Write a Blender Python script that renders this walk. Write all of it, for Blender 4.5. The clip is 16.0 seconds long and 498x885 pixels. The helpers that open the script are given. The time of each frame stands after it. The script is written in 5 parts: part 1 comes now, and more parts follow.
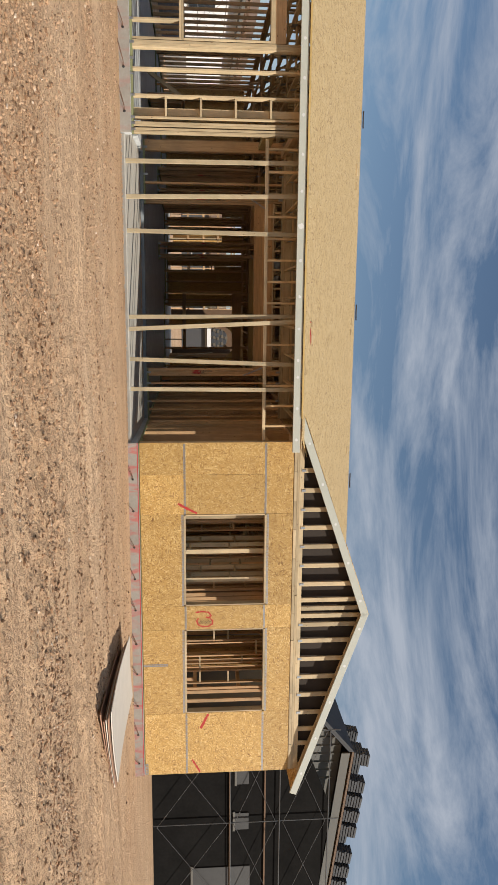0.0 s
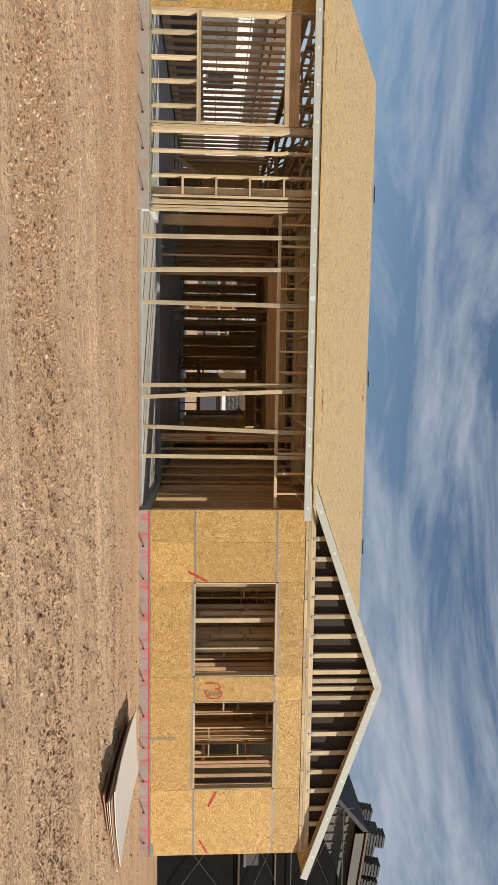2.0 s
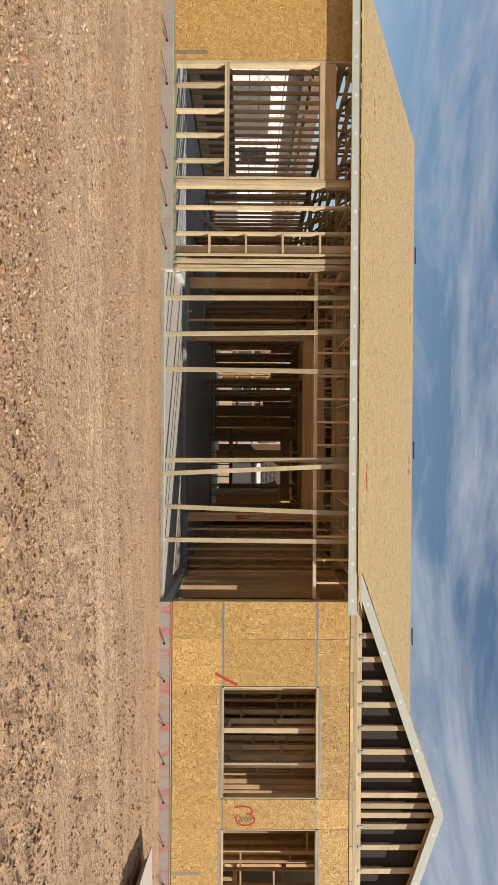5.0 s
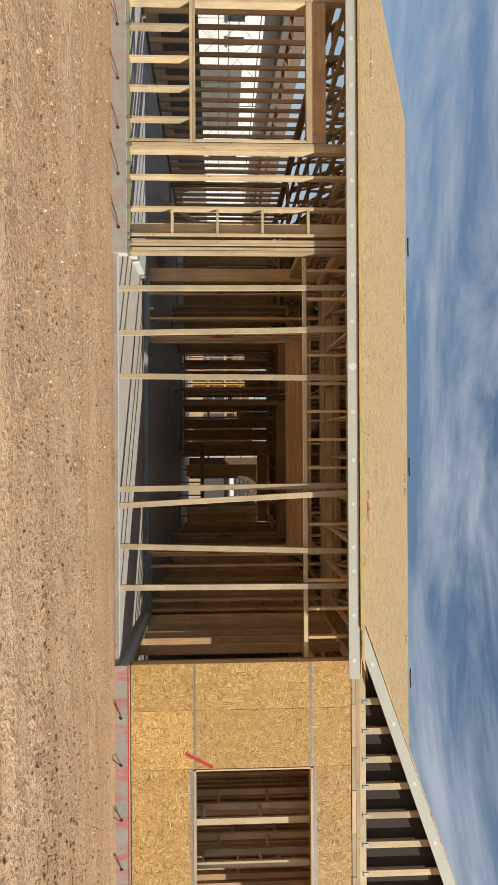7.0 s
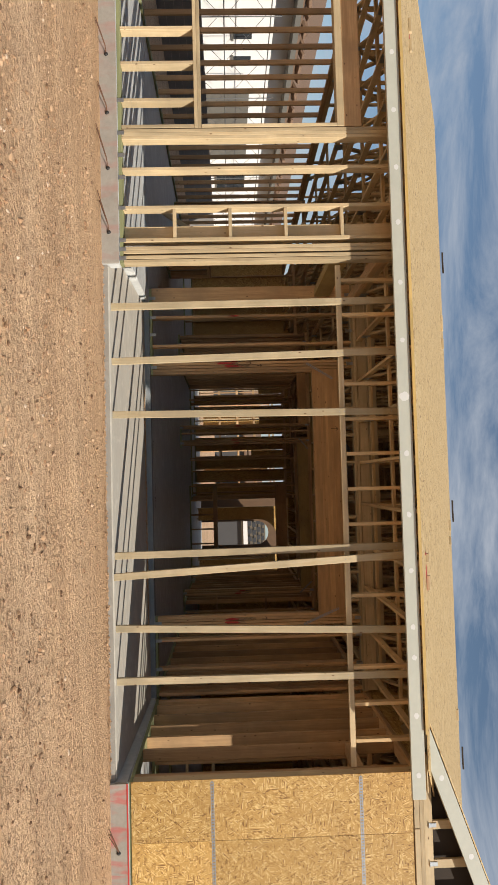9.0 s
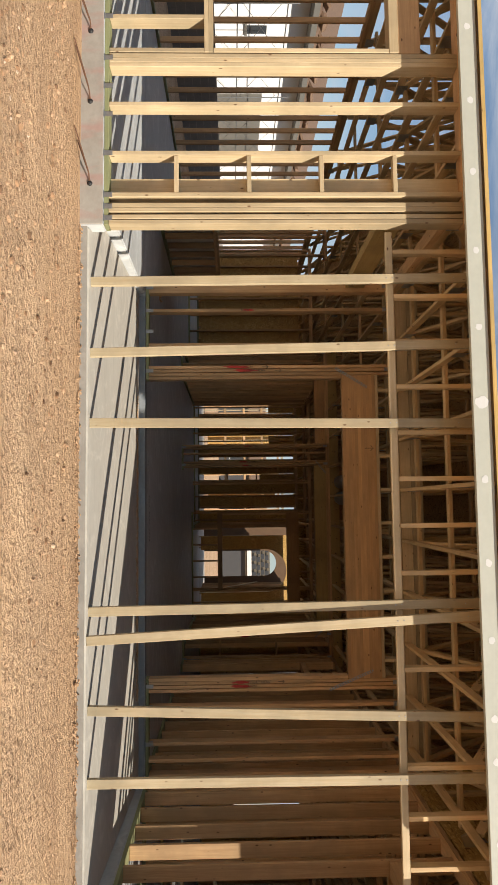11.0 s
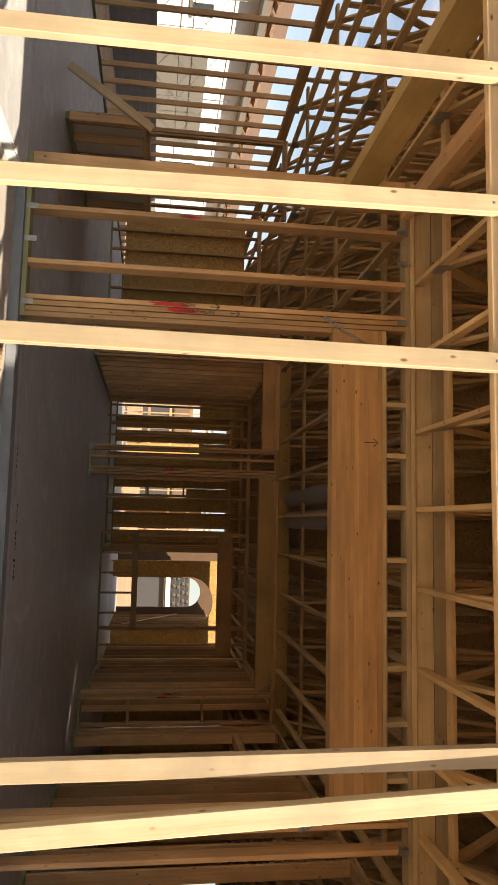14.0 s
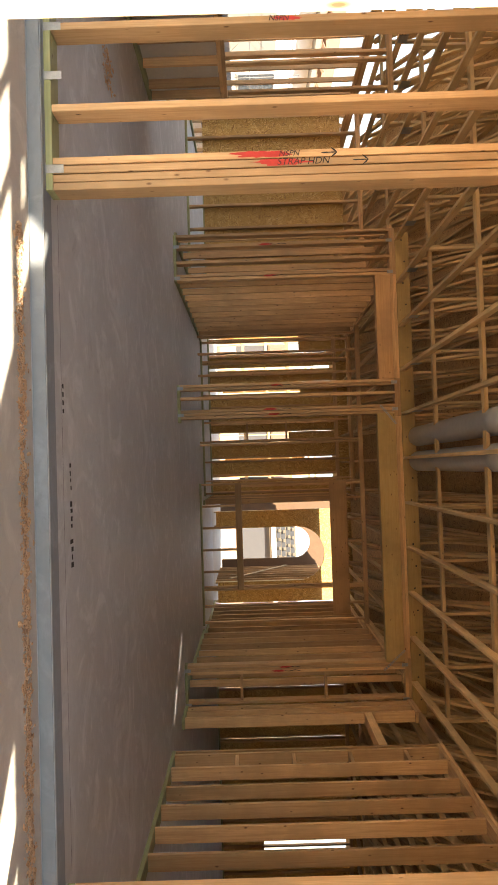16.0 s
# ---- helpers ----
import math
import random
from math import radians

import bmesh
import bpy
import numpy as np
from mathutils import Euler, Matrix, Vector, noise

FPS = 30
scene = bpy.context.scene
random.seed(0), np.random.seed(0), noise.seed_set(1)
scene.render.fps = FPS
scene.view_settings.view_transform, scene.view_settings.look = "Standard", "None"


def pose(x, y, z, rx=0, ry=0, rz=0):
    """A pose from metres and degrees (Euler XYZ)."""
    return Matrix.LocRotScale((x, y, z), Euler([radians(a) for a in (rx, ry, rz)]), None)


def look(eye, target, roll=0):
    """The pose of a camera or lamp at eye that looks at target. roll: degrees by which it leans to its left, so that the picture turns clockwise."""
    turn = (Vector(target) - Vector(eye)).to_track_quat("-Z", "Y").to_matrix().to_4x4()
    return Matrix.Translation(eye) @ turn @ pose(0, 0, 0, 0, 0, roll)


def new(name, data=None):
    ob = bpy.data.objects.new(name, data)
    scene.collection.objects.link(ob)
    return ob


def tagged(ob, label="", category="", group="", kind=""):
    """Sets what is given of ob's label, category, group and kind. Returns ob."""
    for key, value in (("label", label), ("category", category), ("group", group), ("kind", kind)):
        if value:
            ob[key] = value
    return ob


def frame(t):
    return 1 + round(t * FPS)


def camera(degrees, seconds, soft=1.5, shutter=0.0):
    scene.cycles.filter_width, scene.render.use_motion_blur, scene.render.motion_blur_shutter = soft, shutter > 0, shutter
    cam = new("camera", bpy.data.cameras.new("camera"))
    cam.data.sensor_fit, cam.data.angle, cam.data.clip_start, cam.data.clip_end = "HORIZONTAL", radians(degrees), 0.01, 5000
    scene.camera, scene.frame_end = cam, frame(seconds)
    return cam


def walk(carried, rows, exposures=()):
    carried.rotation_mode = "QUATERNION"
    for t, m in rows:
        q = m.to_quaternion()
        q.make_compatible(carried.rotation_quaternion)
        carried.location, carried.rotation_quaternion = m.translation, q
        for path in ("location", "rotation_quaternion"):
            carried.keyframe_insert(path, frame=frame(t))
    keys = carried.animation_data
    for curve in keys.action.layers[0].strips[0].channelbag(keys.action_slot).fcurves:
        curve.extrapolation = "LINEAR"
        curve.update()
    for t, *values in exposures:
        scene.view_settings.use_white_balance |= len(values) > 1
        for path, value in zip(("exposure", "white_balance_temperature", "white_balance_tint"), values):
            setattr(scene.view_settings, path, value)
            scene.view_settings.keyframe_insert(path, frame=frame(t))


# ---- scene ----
cam = camera(38.6, 16.0, soft=1.0)
PATH = [
    (0, (0.705, 0.599, 1.072), (1.083, 2.557, 1.224), 89.7),
    (0.5, (0.763, 0.562, 1.039), (1.229, 2.501, 1.19), 89.9),
    (1, (0.728, 0.57, 1.051), (1.158, 2.518, 1.196), 90.1),
    (1.5, (0.64, 0.595, 1.083), (0.958, 2.565, 1.217), 90.4),
    (2, (0.533, 0.611, 1.12), (0.749, 2.597, 1.232), 90.5),
    (2.5, (0.5, 0.646, 1.122), (0.644, 2.639, 1.205), 90.7),
    (3, (0.517, 0.69, 1.11), (0.648, 2.686, 1.157), 90.8),
    (5.3, (0.491, 2.426, 1.225), (0.483, 4.426, 1.246), 90.2),
    (5.5, (0.468, 2.666, 1.208), (0.437, 4.665, 1.245), 90.2),
    (6, (0.373, 3.264, 1.186), (0.322, 5.262, 1.258), 90.0),
    (6.5, (0.299, 3.775, 1.179), (0.279, 5.773, 1.266), 89.9),
    (7, (0.323, 4.327, 1.193), (0.319, 6.325, 1.282), 89.7),
    (7.5, (0.3, 4.797, 1.166), (0.303, 6.795, 1.261), 89.5),
    (8, (0.248, 5.318, 1.155), (0.234, 7.316, 1.247), 89.1),
    (8.5, (0.191, 5.763, 1.152), (0.119, 7.76, 1.231), 88.8),
    (9, (0.138, 6.258, 1.126), (0.034, 8.254, 1.185), 88.6),
    (9.5, (0.137, 6.708, 1.118), (-0.009, 8.703, 1.146), 88.7),
    (9.7, (0.131, 6.918, 1.122), (-0.02, 8.912, 1.14), 88.8),
    (11.8, (0.062, 8.976, 1.001), (-0.106, 10.967, 1.079), 90.2),
    (12, (0.074, 9.197, 1.007), (-0.068, 11.19, 1.096), 90.4),
    (12.5, (0.07, 9.773, 1.019), (-0.111, 11.76, 1.149), 90.3),
    (13, (0.048, 10.338, 1.013), (-0.168, 12.317, 1.199), 90.9),
    (13.5, (0.082, 10.937, 1.015), (-0.158, 12.907, 1.256), 91.9),
    (14, (0.076, 11.429, 1.043), (-0.155, 13.398, 1.304), 92.1),
    (14.5, (0.076, 12.025, 1.036), (-0.112, 13.999, 1.296), 91.0),
    (15, (-0.028, 12.506, 1.053), (-0.168, 14.492, 1.249), 89.8),
    (15.5, (-0.011, 12.874, 1.04), (-0.109, 14.869, 1.143), 88.8),
    (16, (0.009, 13.186, 1.021), (-0.064, 15.185, 1.011), 88.2),
]
EXPOSURES = [(0, 0.16, 6400, 10), (8, 0.2, 6500, 10), (9.5, 0.28, 6600, 10), (12, 0.6, 6700, 10), (13, 0.78, 7000, 11), (14, 1.12, 7600, 14), (14.5, 1.48, 8000, 15), (15, 2.1, 8200, 15), (15.5, 2.34, 7800, 13), (16, 2.68, 7400, 11)]
walk(cam, [(t, look(eye, target, roll)) for t, eye, target, roll in PATH], EXPOSURES)

# ---- world, sun ----
SUN_TO = Vector((0.835, -0.55, 0.561)).normalized()
SUN_EL = math.asin(SUN_TO.z)
SUN_AZ = math.atan2(SUN_TO.x, SUN_TO.y)
world = bpy.data.worlds.new("world")
scene.world = world
world.use_nodes = True
wn, wl = world.node_tree.nodes, world.node_tree.links
wn.clear()
w_out = wn.new("ShaderNodeOutputWorld")
w_bg = wn.new("ShaderNodeBackground")
w_sky = wn.new("ShaderNodeTexSky")
w_sky.sky_type = "NISHITA"
w_sky.sun_disc = False
w_sky.sun_elevation = SUN_EL
w_sky.sun_rotation = SUN_AZ
w_sky.altitude = 300
w_sky.air_density = 1.0
w_sky.dust_density = 0.35
w_sky.ozone_density = 1.5
w_co = wn.new("ShaderNodeTexCoord")
w_map = wn.new("ShaderNodeMapping")
w_map.inputs["Rotation"].default_value = (0.0, radians(24), radians(-20))
w_map.inputs["Scale"].default_value = (1.5, 2.4, 8.0)
w_no = wn.new("ShaderNodeTexNoise")
w_no.inputs["Scale"].default_value = 1.7
w_no.inputs["Detail"].default_value = 9.0
w_no.inputs["Roughness"].default_value = 0.64
w_no.inputs["Distortion"].default_value = 0.5
w_ra = wn.new("ShaderNodeValToRGB")
w_ra.color_ramp.elements[0].position = 0.41
w_ra.color_ramp.elements[0].color = (0, 0, 0, 1)
w_ra.color_ramp.elements[1].position = 0.66
w_ra.color_ramp.elements[1].color = (0.85, 0.85, 0.85, 1)
w_mix = wn.new("ShaderNodeMix")
w_mix.data_type = "RGBA"
w_mix.inputs["B"].default_value = (6.2, 6.7, 7.6, 1)
wl.new(w_co.outputs["Generated"], w_map.inputs["Vector"])
wl.new(w_map.outputs["Vector"], w_no.inputs["Vector"])
wl.new(w_no.outputs["Fac"], w_ra.inputs["Fac"])
wl.new(w_ra.outputs["Color"], w_mix.inputs["Factor"])
wl.new(w_sky.outputs["Color"], w_mix.inputs["A"])
wl.new(w_mix.outputs["Result"], w_bg.inputs["Color"])
wl.new(w_bg.outputs["Background"], w_out.inputs["Surface"])
w_bg.inputs["Strength"].default_value = 0.066

sun = new("sun", bpy.data.lights.new("sun", "SUN"))
sun.data.energy = 5.0
sun.data.angle = radians(0.55)
sun.data.color = (1.0, 0.93, 0.82)
sun.matrix_basis = look(SUN_TO * 60, (0, 0, 0))


# ---- materials ----
class Mat:
    """A small builder for node materials."""

    def __init__(self, name, rough=0.7, metal=0.0, spec=0.5):
        self.m = bpy.data.materials.new(name)
        self.m.use_nodes = True
        self.n, self.l = self.m.node_tree.nodes, self.m.node_tree.links
        self.b = self.n["Principled BSDF"]
        self.b.inputs["Roughness"].default_value = rough
        self.b.inputs["Metallic"].default_value = metal
        self.b.inputs["Specular IOR Level"].default_value = spec
        self.co = self.n.new("ShaderNodeTexCoord")

    def mapped(self, scale, rot=(0, 0, 0), shift=None, source="Object"):
        mp = self.n.new("ShaderNodeMapping")
        mp.inputs["Scale"].default_value = scale
        mp.inputs["Rotation"].default_value = rot
        self.l.new(self.co.outputs[source], mp.inputs["Vector"])
        if shift is not None:
            self.l.new(shift, mp.inputs["Location"])
        return mp.outputs["Vector"]

    def rand(self, gain=37.0):
        oi = self.n.new("ShaderNodeObjectInfo")
        mu = self.n.new("ShaderNodeMath")
        mu.operation = "MULTIPLY"
        mu.inputs[1].default_value = gain
        self.l.new(oi.outputs["Random"], mu.inputs[0])
        return oi.outputs["Random"], mu.outputs[0]

    def noise(self, vec, scale, detail=4.0, rough=0.55, dist=0.0):
        t = self.n.new("ShaderNodeTexNoise")
        t.inputs["Scale"].default_value = scale
        t.inputs["Detail"].default_value = detail
        t.inputs["Roughness"].default_value = rough
        t.inputs["Distortion"].default_value = dist
        if vec is not None:
            self.l.new(vec, t.inputs["Vector"])
        return t.outputs["Fac"]

    def voronoi(self, vec, scale, feature="F1", out="Distance"):
        t = self.n.new("ShaderNodeTexVoronoi")
        t.feature = feature
        t.inputs["Scale"].default_value = scale
        if vec is not None:
            self.l.new(vec, t.inputs["Vector"])
        return t.outputs[out]

    def ramp(self, fac, stops):
        r = self.n.new("ShaderNodeValToRGB")
        e = r.color_ramp.elements
        while len(e) < len(stops):
            e.new(0.5)
        for el, (p, c) in zip(e, stops):
            el.position = p
            el.color = (c, c, c, 1) if isinstance(c, (int, float)) else (*c, 1)
        self.l.new(fac, r.inputs["Fac"])
        return r.outputs["Color"]

    def mix(self, fac, a, b, mode="MIX"):
        x = self.n.new("ShaderNodeMix")
        x.data_type = "RGBA"
        x.blend_type = mode
        for key, v in (("Factor", fac), ("A", a), ("B", b)):
            if isinstance(v, (int, float)):
                x.inputs[key].default_value = v if key == "Factor" else (v, v, v, 1)
            elif isinstance(v, tuple):
                x.inputs[key].default_value = (*v, 1)
            else:
                self.l.new(v, x.inputs[key])
        return x.outputs["Result"]

    def color(self, c):
        self.l.new(c, self.b.inputs["Base Color"])

    def rough(self, c):
        self.l.new(c, self.b.inputs["Roughness"])

    def bump(self, h, strength=0.3, dist=0.004):
        bp = self.n.new("ShaderNodeBump")
        bp.inputs["Strength"].default_value = strength
        bp.inputs["Distance"].default_value = dist
        self.l.new(h, bp.inputs["Height"])
        self.l.new(bp.outputs["Normal"], self.b.inputs["Normal"])


def lumber(name, light, dark, knot=(0.11, 0.05, 0.02), vary=0.25):
    """Sawn softwood: grain runs along the local z axis of each piece."""
    m = Mat(name, rough=0.62, spec=0.35)
    rnd, off = m.rand()
    vec = m.mapped((1, 1, 1), shift=off)
    sc = m.n.new("ShaderNodeVectorMath")
    sc.operation = "MULTIPLY"
    sc.inputs[1].default_value = (26, 26, 0.9)
    m.l.new(vec, sc.inputs[0])
    grain = m.noise(sc.outputs[0], 1.6, 5, 0.6, 0.6)
    fine = m.noise(sc.outputs[0], 7.0, 3, 0.6)
    g = m.mix(0.35, grain, fine)
    base = m.ramp(g, [(0.36, dark), (0.58, light)])
    tone = m.noise(vec, 1.6, 5, 0.62)
    base = m.mix(m.ramp(tone, [(0.40, 0.0), (0.66, 0.8)]), base, tuple(c * 0.62 for c in light))
    v2 = m.n.new("ShaderNodeHueSaturation")
    m.l.new(base, v2.inputs["Color"])
    mr = m.n.new("ShaderNodeMapRange")
    mr.inputs["To Min"].default_value = 1.0 - vary
    mr.inputs["To Max"].default_value = 1.0 + vary * 0.55
    m.l.new(rnd, mr.inputs["Value"])
    m.l.new(mr.outputs["Result"], v2.inputs["Value"])
    sk = m.n.new("ShaderNodeVectorMath")
    sk.operation = "MULTIPLY"
    sk.inputs[1].default_value = (12.0, 12.0, 5.6)
    m.l.new(vec, sk.inputs[0])
    kn = m.voronoi(sk.outputs[0], 1.0)
    out = m.mix(m.ramp(kn, [(0.045, 0.9), (0.11, 0.0)]), v2.outputs["Color"], knot)
    m.color(out)
    m.bump(g, 0.25, 0.002)
    return m.m


def strand_board(name, light, mid, dark, turn="Y_AXIS", size=1.0):
    """Oriented strand board: flat wood flakes lying at several angles."""
    m = Mat(name, rough=0.58, spec=0.4)
    rnd, off = m.rand(11.0)
    base_v = m.mapped((1, 1, 1), shift=off)
    wob = m.noise(base_v, 7.0 / size, 3, 0.6)
    layers = []
    for ang, sx, sy in ((0.45, 74, 9.0), (-0.75, 66, 8.5), (1.5, 70, 10), (0.05, 78, 7)):
        rt = m.n.new("ShaderNodeVectorRotate")
        rt.rotation_type = turn
        rt.inputs["Angle"].default_value = ang
        m.l.new(base_v, rt.inputs["Vector"])
        sc = m.n.new("ShaderNodeVectorMath")
        sc.operation = "MULTIPLY"
        sc.inputs[1].default_value = (sx / size, 9, sy / size) if turn == "Y_AXIS" else (sy / size, sx / size, 9)
        m.l.new(rt.outputs[0], sc.inputs[0])
        bw = m.n.new("ShaderNodeRGBToBW")
        m.l.new(m.voronoi(sc.outputs[0], 1.0, out="Color"), bw.inputs[0])
        layers.append(bw.outputs[0])
    sel = m.noise(base_v, 13.0 / size, 2, 0.6)
    sel2 = m.noise(base_v, 10.0 / size, 2, 0.6, 0.8)
    a = m.mix(m.ramp(sel, [(0.47, 0.0), (0.53, 1.0)]), layers[0], layers[1])
    b = m.mix(m.ramp(wob, [(0.50, 0.0), (0.56, 1.0)]), a, layers[2])
    b = m.mix(m.ramp(sel2, [(0.55, 0.0), (0.60, 1.0)]), b, layers[3])
    flake = m.ramp(b, [(0.16, dark), (0.34, mid), (0.60, mid), (0.82, light)])
    tone = m.noise(base_v, 1.1, 3, 0.55)
    col = m.mix(m.ramp(tone, [(0.35, 0.0), (0.7, 0.3)]), flake, mid)
    blotch = m.noise(base_v, 3.4, 4, 0.6, 0.6)
    col = m.mix(m.ramp(blotch, [(0.5, 0.0), (0.68, 0.32)]), col, tuple(0.5 * (p + q) for p, q in zip(mid, dark)))
    hs = m.n.new("ShaderNodeHueSaturation")
    m.l.new(col, hs.inputs["Color"])
    mr = m.n.new("ShaderNodeMapRange")
    mr.inputs["To Min"].default_value = 0.80
    mr.inputs["To Max"].default_value = 1.08
    m.l.new(rnd, mr.inputs["Value"])
    m.l.new(mr.outputs["Result"], hs.inputs["Value"])
    m.color(hs.outputs["Color"])
    m.bump(b, 0.4, 0.003)
    return m.m


def concrete(name, light, dark, rough=0.75, gloss=None, streaks=0.3):
    m = Mat(name, rough=rough, spec=0.45)
    v = m.mapped((1, 1, 1))
    big = m.noise(v, 0.7, 5, 0.6, 0.4)
    small = m.noise(v, 14.0, 5, 0.65)
    col = m.mix(0.35, m.ramp(big, [(0.32, dark), (0.68, light)]), m.ramp(small, [(0.3, dark), (0.7, light)]))
    cloud = m.noise(v, 1.9, 6, 0.68, 2.2)
    col = m.mix(m.ramp(cloud, [(0.50, 0.0), (0.70, 0.6)]), col, tuple(min(1, c * 1.3) for c in light))
    spots = m.noise(v, 3.1, 6, 0.7, 1.5)
    col = m.mix(m.ramp(spots, [(0.6, 0.0), (0.74, 0.45)]), col, tuple(c * 0.6 for c in dark))
    m.color(col)
    if gloss:
        m.rough(m.ramp(big, [(0.3, gloss[0]), (0.7, gloss[1])]))
    streak = m.noise(m.mapped((0.6, 4.0, 1)), 2.4, 4, 0.6, 0.8)
    col = m.mix(m.ramp(streak, [(0.55, 0.0), (0.72, streaks)]), col, tuple(c * 0.75 for c in dark))
    m.color(col)
    m.bump(small, 0.18, 0.003)
    return m.m


def plain(name, col, rough=0.6, metal=0.0, vary=0.12, scale=6.0, bump=0.1):
    m = Mat(name, rough=rough, metal=metal)
    v = m.mapped((1, 1, 1))
    n = m.noise(v, scale, 5, 0.6)
    n2 = m.noise(v, scale * 9, 3, 0.6)
    m.color(m.ramp(m.mix(0.4, n, n2), [(0.3, tuple(c * (1 - vary) for c in col)), (0.7, tuple(min(1, c * (1 + vary)) for c in col))]))
    m.bump(n2, bump, 0.003)
    return m.m


M_STUD = lumber("fir_lumber", (0.60, 0.475, 0.295), (0.50, 0.365, 0.205))
M_PROP = lumber("pale_lumber", (0.50, 0.41, 0.265), (0.435, 0.335, 0.195), vary=0.08)
M_INNER = lumber("weathered_lumber", (0.69, 0.44, 0.23), (0.51, 0.295, 0.135), vary=0.36)
M_TRUSS = lumber("truss_lumber", (0.74, 0.525, 0.285), (0.62, 0.405, 0.185), vary=0.25)
M_GLULAM = lumber("glued_beam", (0.60, 0.365, 0.18), (0.50, 0.28, 0.12), vary=0.16)
M_LVL = lumber("veneer_beam", (0.517, 0.365, 0.152), (0.441, 0.289, 0.106), vary=0.06)
M_TREATED = lumber("treated_plate", (0.35, 0.357, 0.182), (0.258, 0.274, 0.129), vary=0.15)
M_OSB = strand_board("strand_board", (0.78, 0.565, 0.25), (0.52, 0.31, 0.09), (0.19, 0.085, 0.02), size=0.62)
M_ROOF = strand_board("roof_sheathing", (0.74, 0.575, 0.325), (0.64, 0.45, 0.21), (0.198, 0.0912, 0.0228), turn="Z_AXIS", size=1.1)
# darker copy of the roof board, with the attic's shade put into its colour
M_UNDER_SHADE = strand_board("roof_underside_shade", (0.58, 0.39, 0.19), (0.46, 0.285, 0.12), (0.19, 0.085, 0.022), turn="Z_AXIS")
M_EDGE = lumber("board_edge", (0.593, 0.418, 0.167), (0.471, 0.304, 0.0912), vary=0.1)
M_FASCIA = plain("primed_board", (0.456, 0.464, 0.403), 0.55, vary=0.07, scale=2.0)
M_SPACKLE = plain("white_filler", (0.623, 0.623, 0.608), 0.6, vary=0.05)
M_SLAB = concrete("house_slab", (0.55, 0.56, 0.55), (0.385, 0.392, 0.388), gloss=(0.46, 0.7), streaks=0.06)
M_PATIO = concrete("patio_slab", (0.502, 0.471, 0.41), (0.426, 0.395, 0.342))
M_STEM = concrete("stem_concrete", (0.334, 0.312, 0.274), (0.251, 0.228, 0.198))
M_STEEL = plain("galvanised_steel", (0.35, 0.365, 0.38), 0.42, 0.85, vary=0.2, scale=30)
M_BLACK = plain("black_rod", (0.025, 0.024, 0.024), 0.6, 0.3)
M_REBAR = plain("rusty_rod", (0.14, 0.07, 0.04), 0.8, 0.3, vary=0.4, scale=40)
M_RED = plain("red_spray", (0.471, 0.0342, 0.0266), 0.7, vary=0.2, scale=40)
M_INK = plain("black_ink", (0.02, 0.018, 0.016), 0.8)
M_FOIL = plain("foil_sheathing", (0.38, 0.388, 0.403), 0.4, 0.3, vary=0.12, scale=1.5)
# underlay rolls; also the added black shade sheet behind the gable studs
M_FELT_SHADE = plain("underlay_and_shade", (0.035, 0.025, 0.018), 0.9)
M_STUCCO = plain("white_stucco", (0.74, 0.73, 0.71), 0.85, vary=0.06, scale=3)
M_TAN = plain("grey_stucco", (0.07, 0.07, 0.073), 0.85, vary=0.06, scale=3)
M_GREYROOF = plain("tan_roof_deck", (0.12, 0.092, 0.06), 0.85, vary=0.2, scale=8)
M_GLASS_DARK = plain("dark_glass", (0.03, 0.035, 0.04), 0.12, vary=0.1)
M_ROOFTILE = plain("brown_tile", (0.17, 0.105, 0.065), 0.8, vary=0.3, scale=9)
M_TILEDARK = plain("charcoal_tile", (0.045, 0.046, 0.05), 0.75, vary=0.3, scale=9)
M_MESHNET = plain("black_netting", (0.012, 0.0115, 0.011), 0.9, vary=0.35, scale=1.2)
M_MESHNET.node_tree.nodes["Principled BSDF"].inputs["Specular IOR Level"].default_value = 0.04
M_NET_WINDOW = plain("netted_window_grey", (0.03, 0.029, 0.028), 0.6, vary=0.3, scale=4)
M_SIDING = plain("grey_siding", (0.13, 0.122, 0.105), 0.75, vary=0.08, scale=3)
M_BROWN = plain("brown_board", (0.15, 0.085, 0.045), 0.8, vary=0.2, scale=4)
M_BLOCK = plain("grey_block", (0.20, 0.19, 0.18), 0.9, vary=0.15, scale=5)
M_POLE = plain("scaffold_tube", (0.12, 0.12, 0.12), 0.5, 0.6, vary=0.15, scale=12)
M_PANEL = plain("pale_sheet", (0.578, 0.517, 0.441), 0.7, vary=0.08, scale=2.5)
M_PINKSHEET = plain("kraft_face", (0.319, 0.182, 0.114), 0.75, vary=0.15, scale=4)


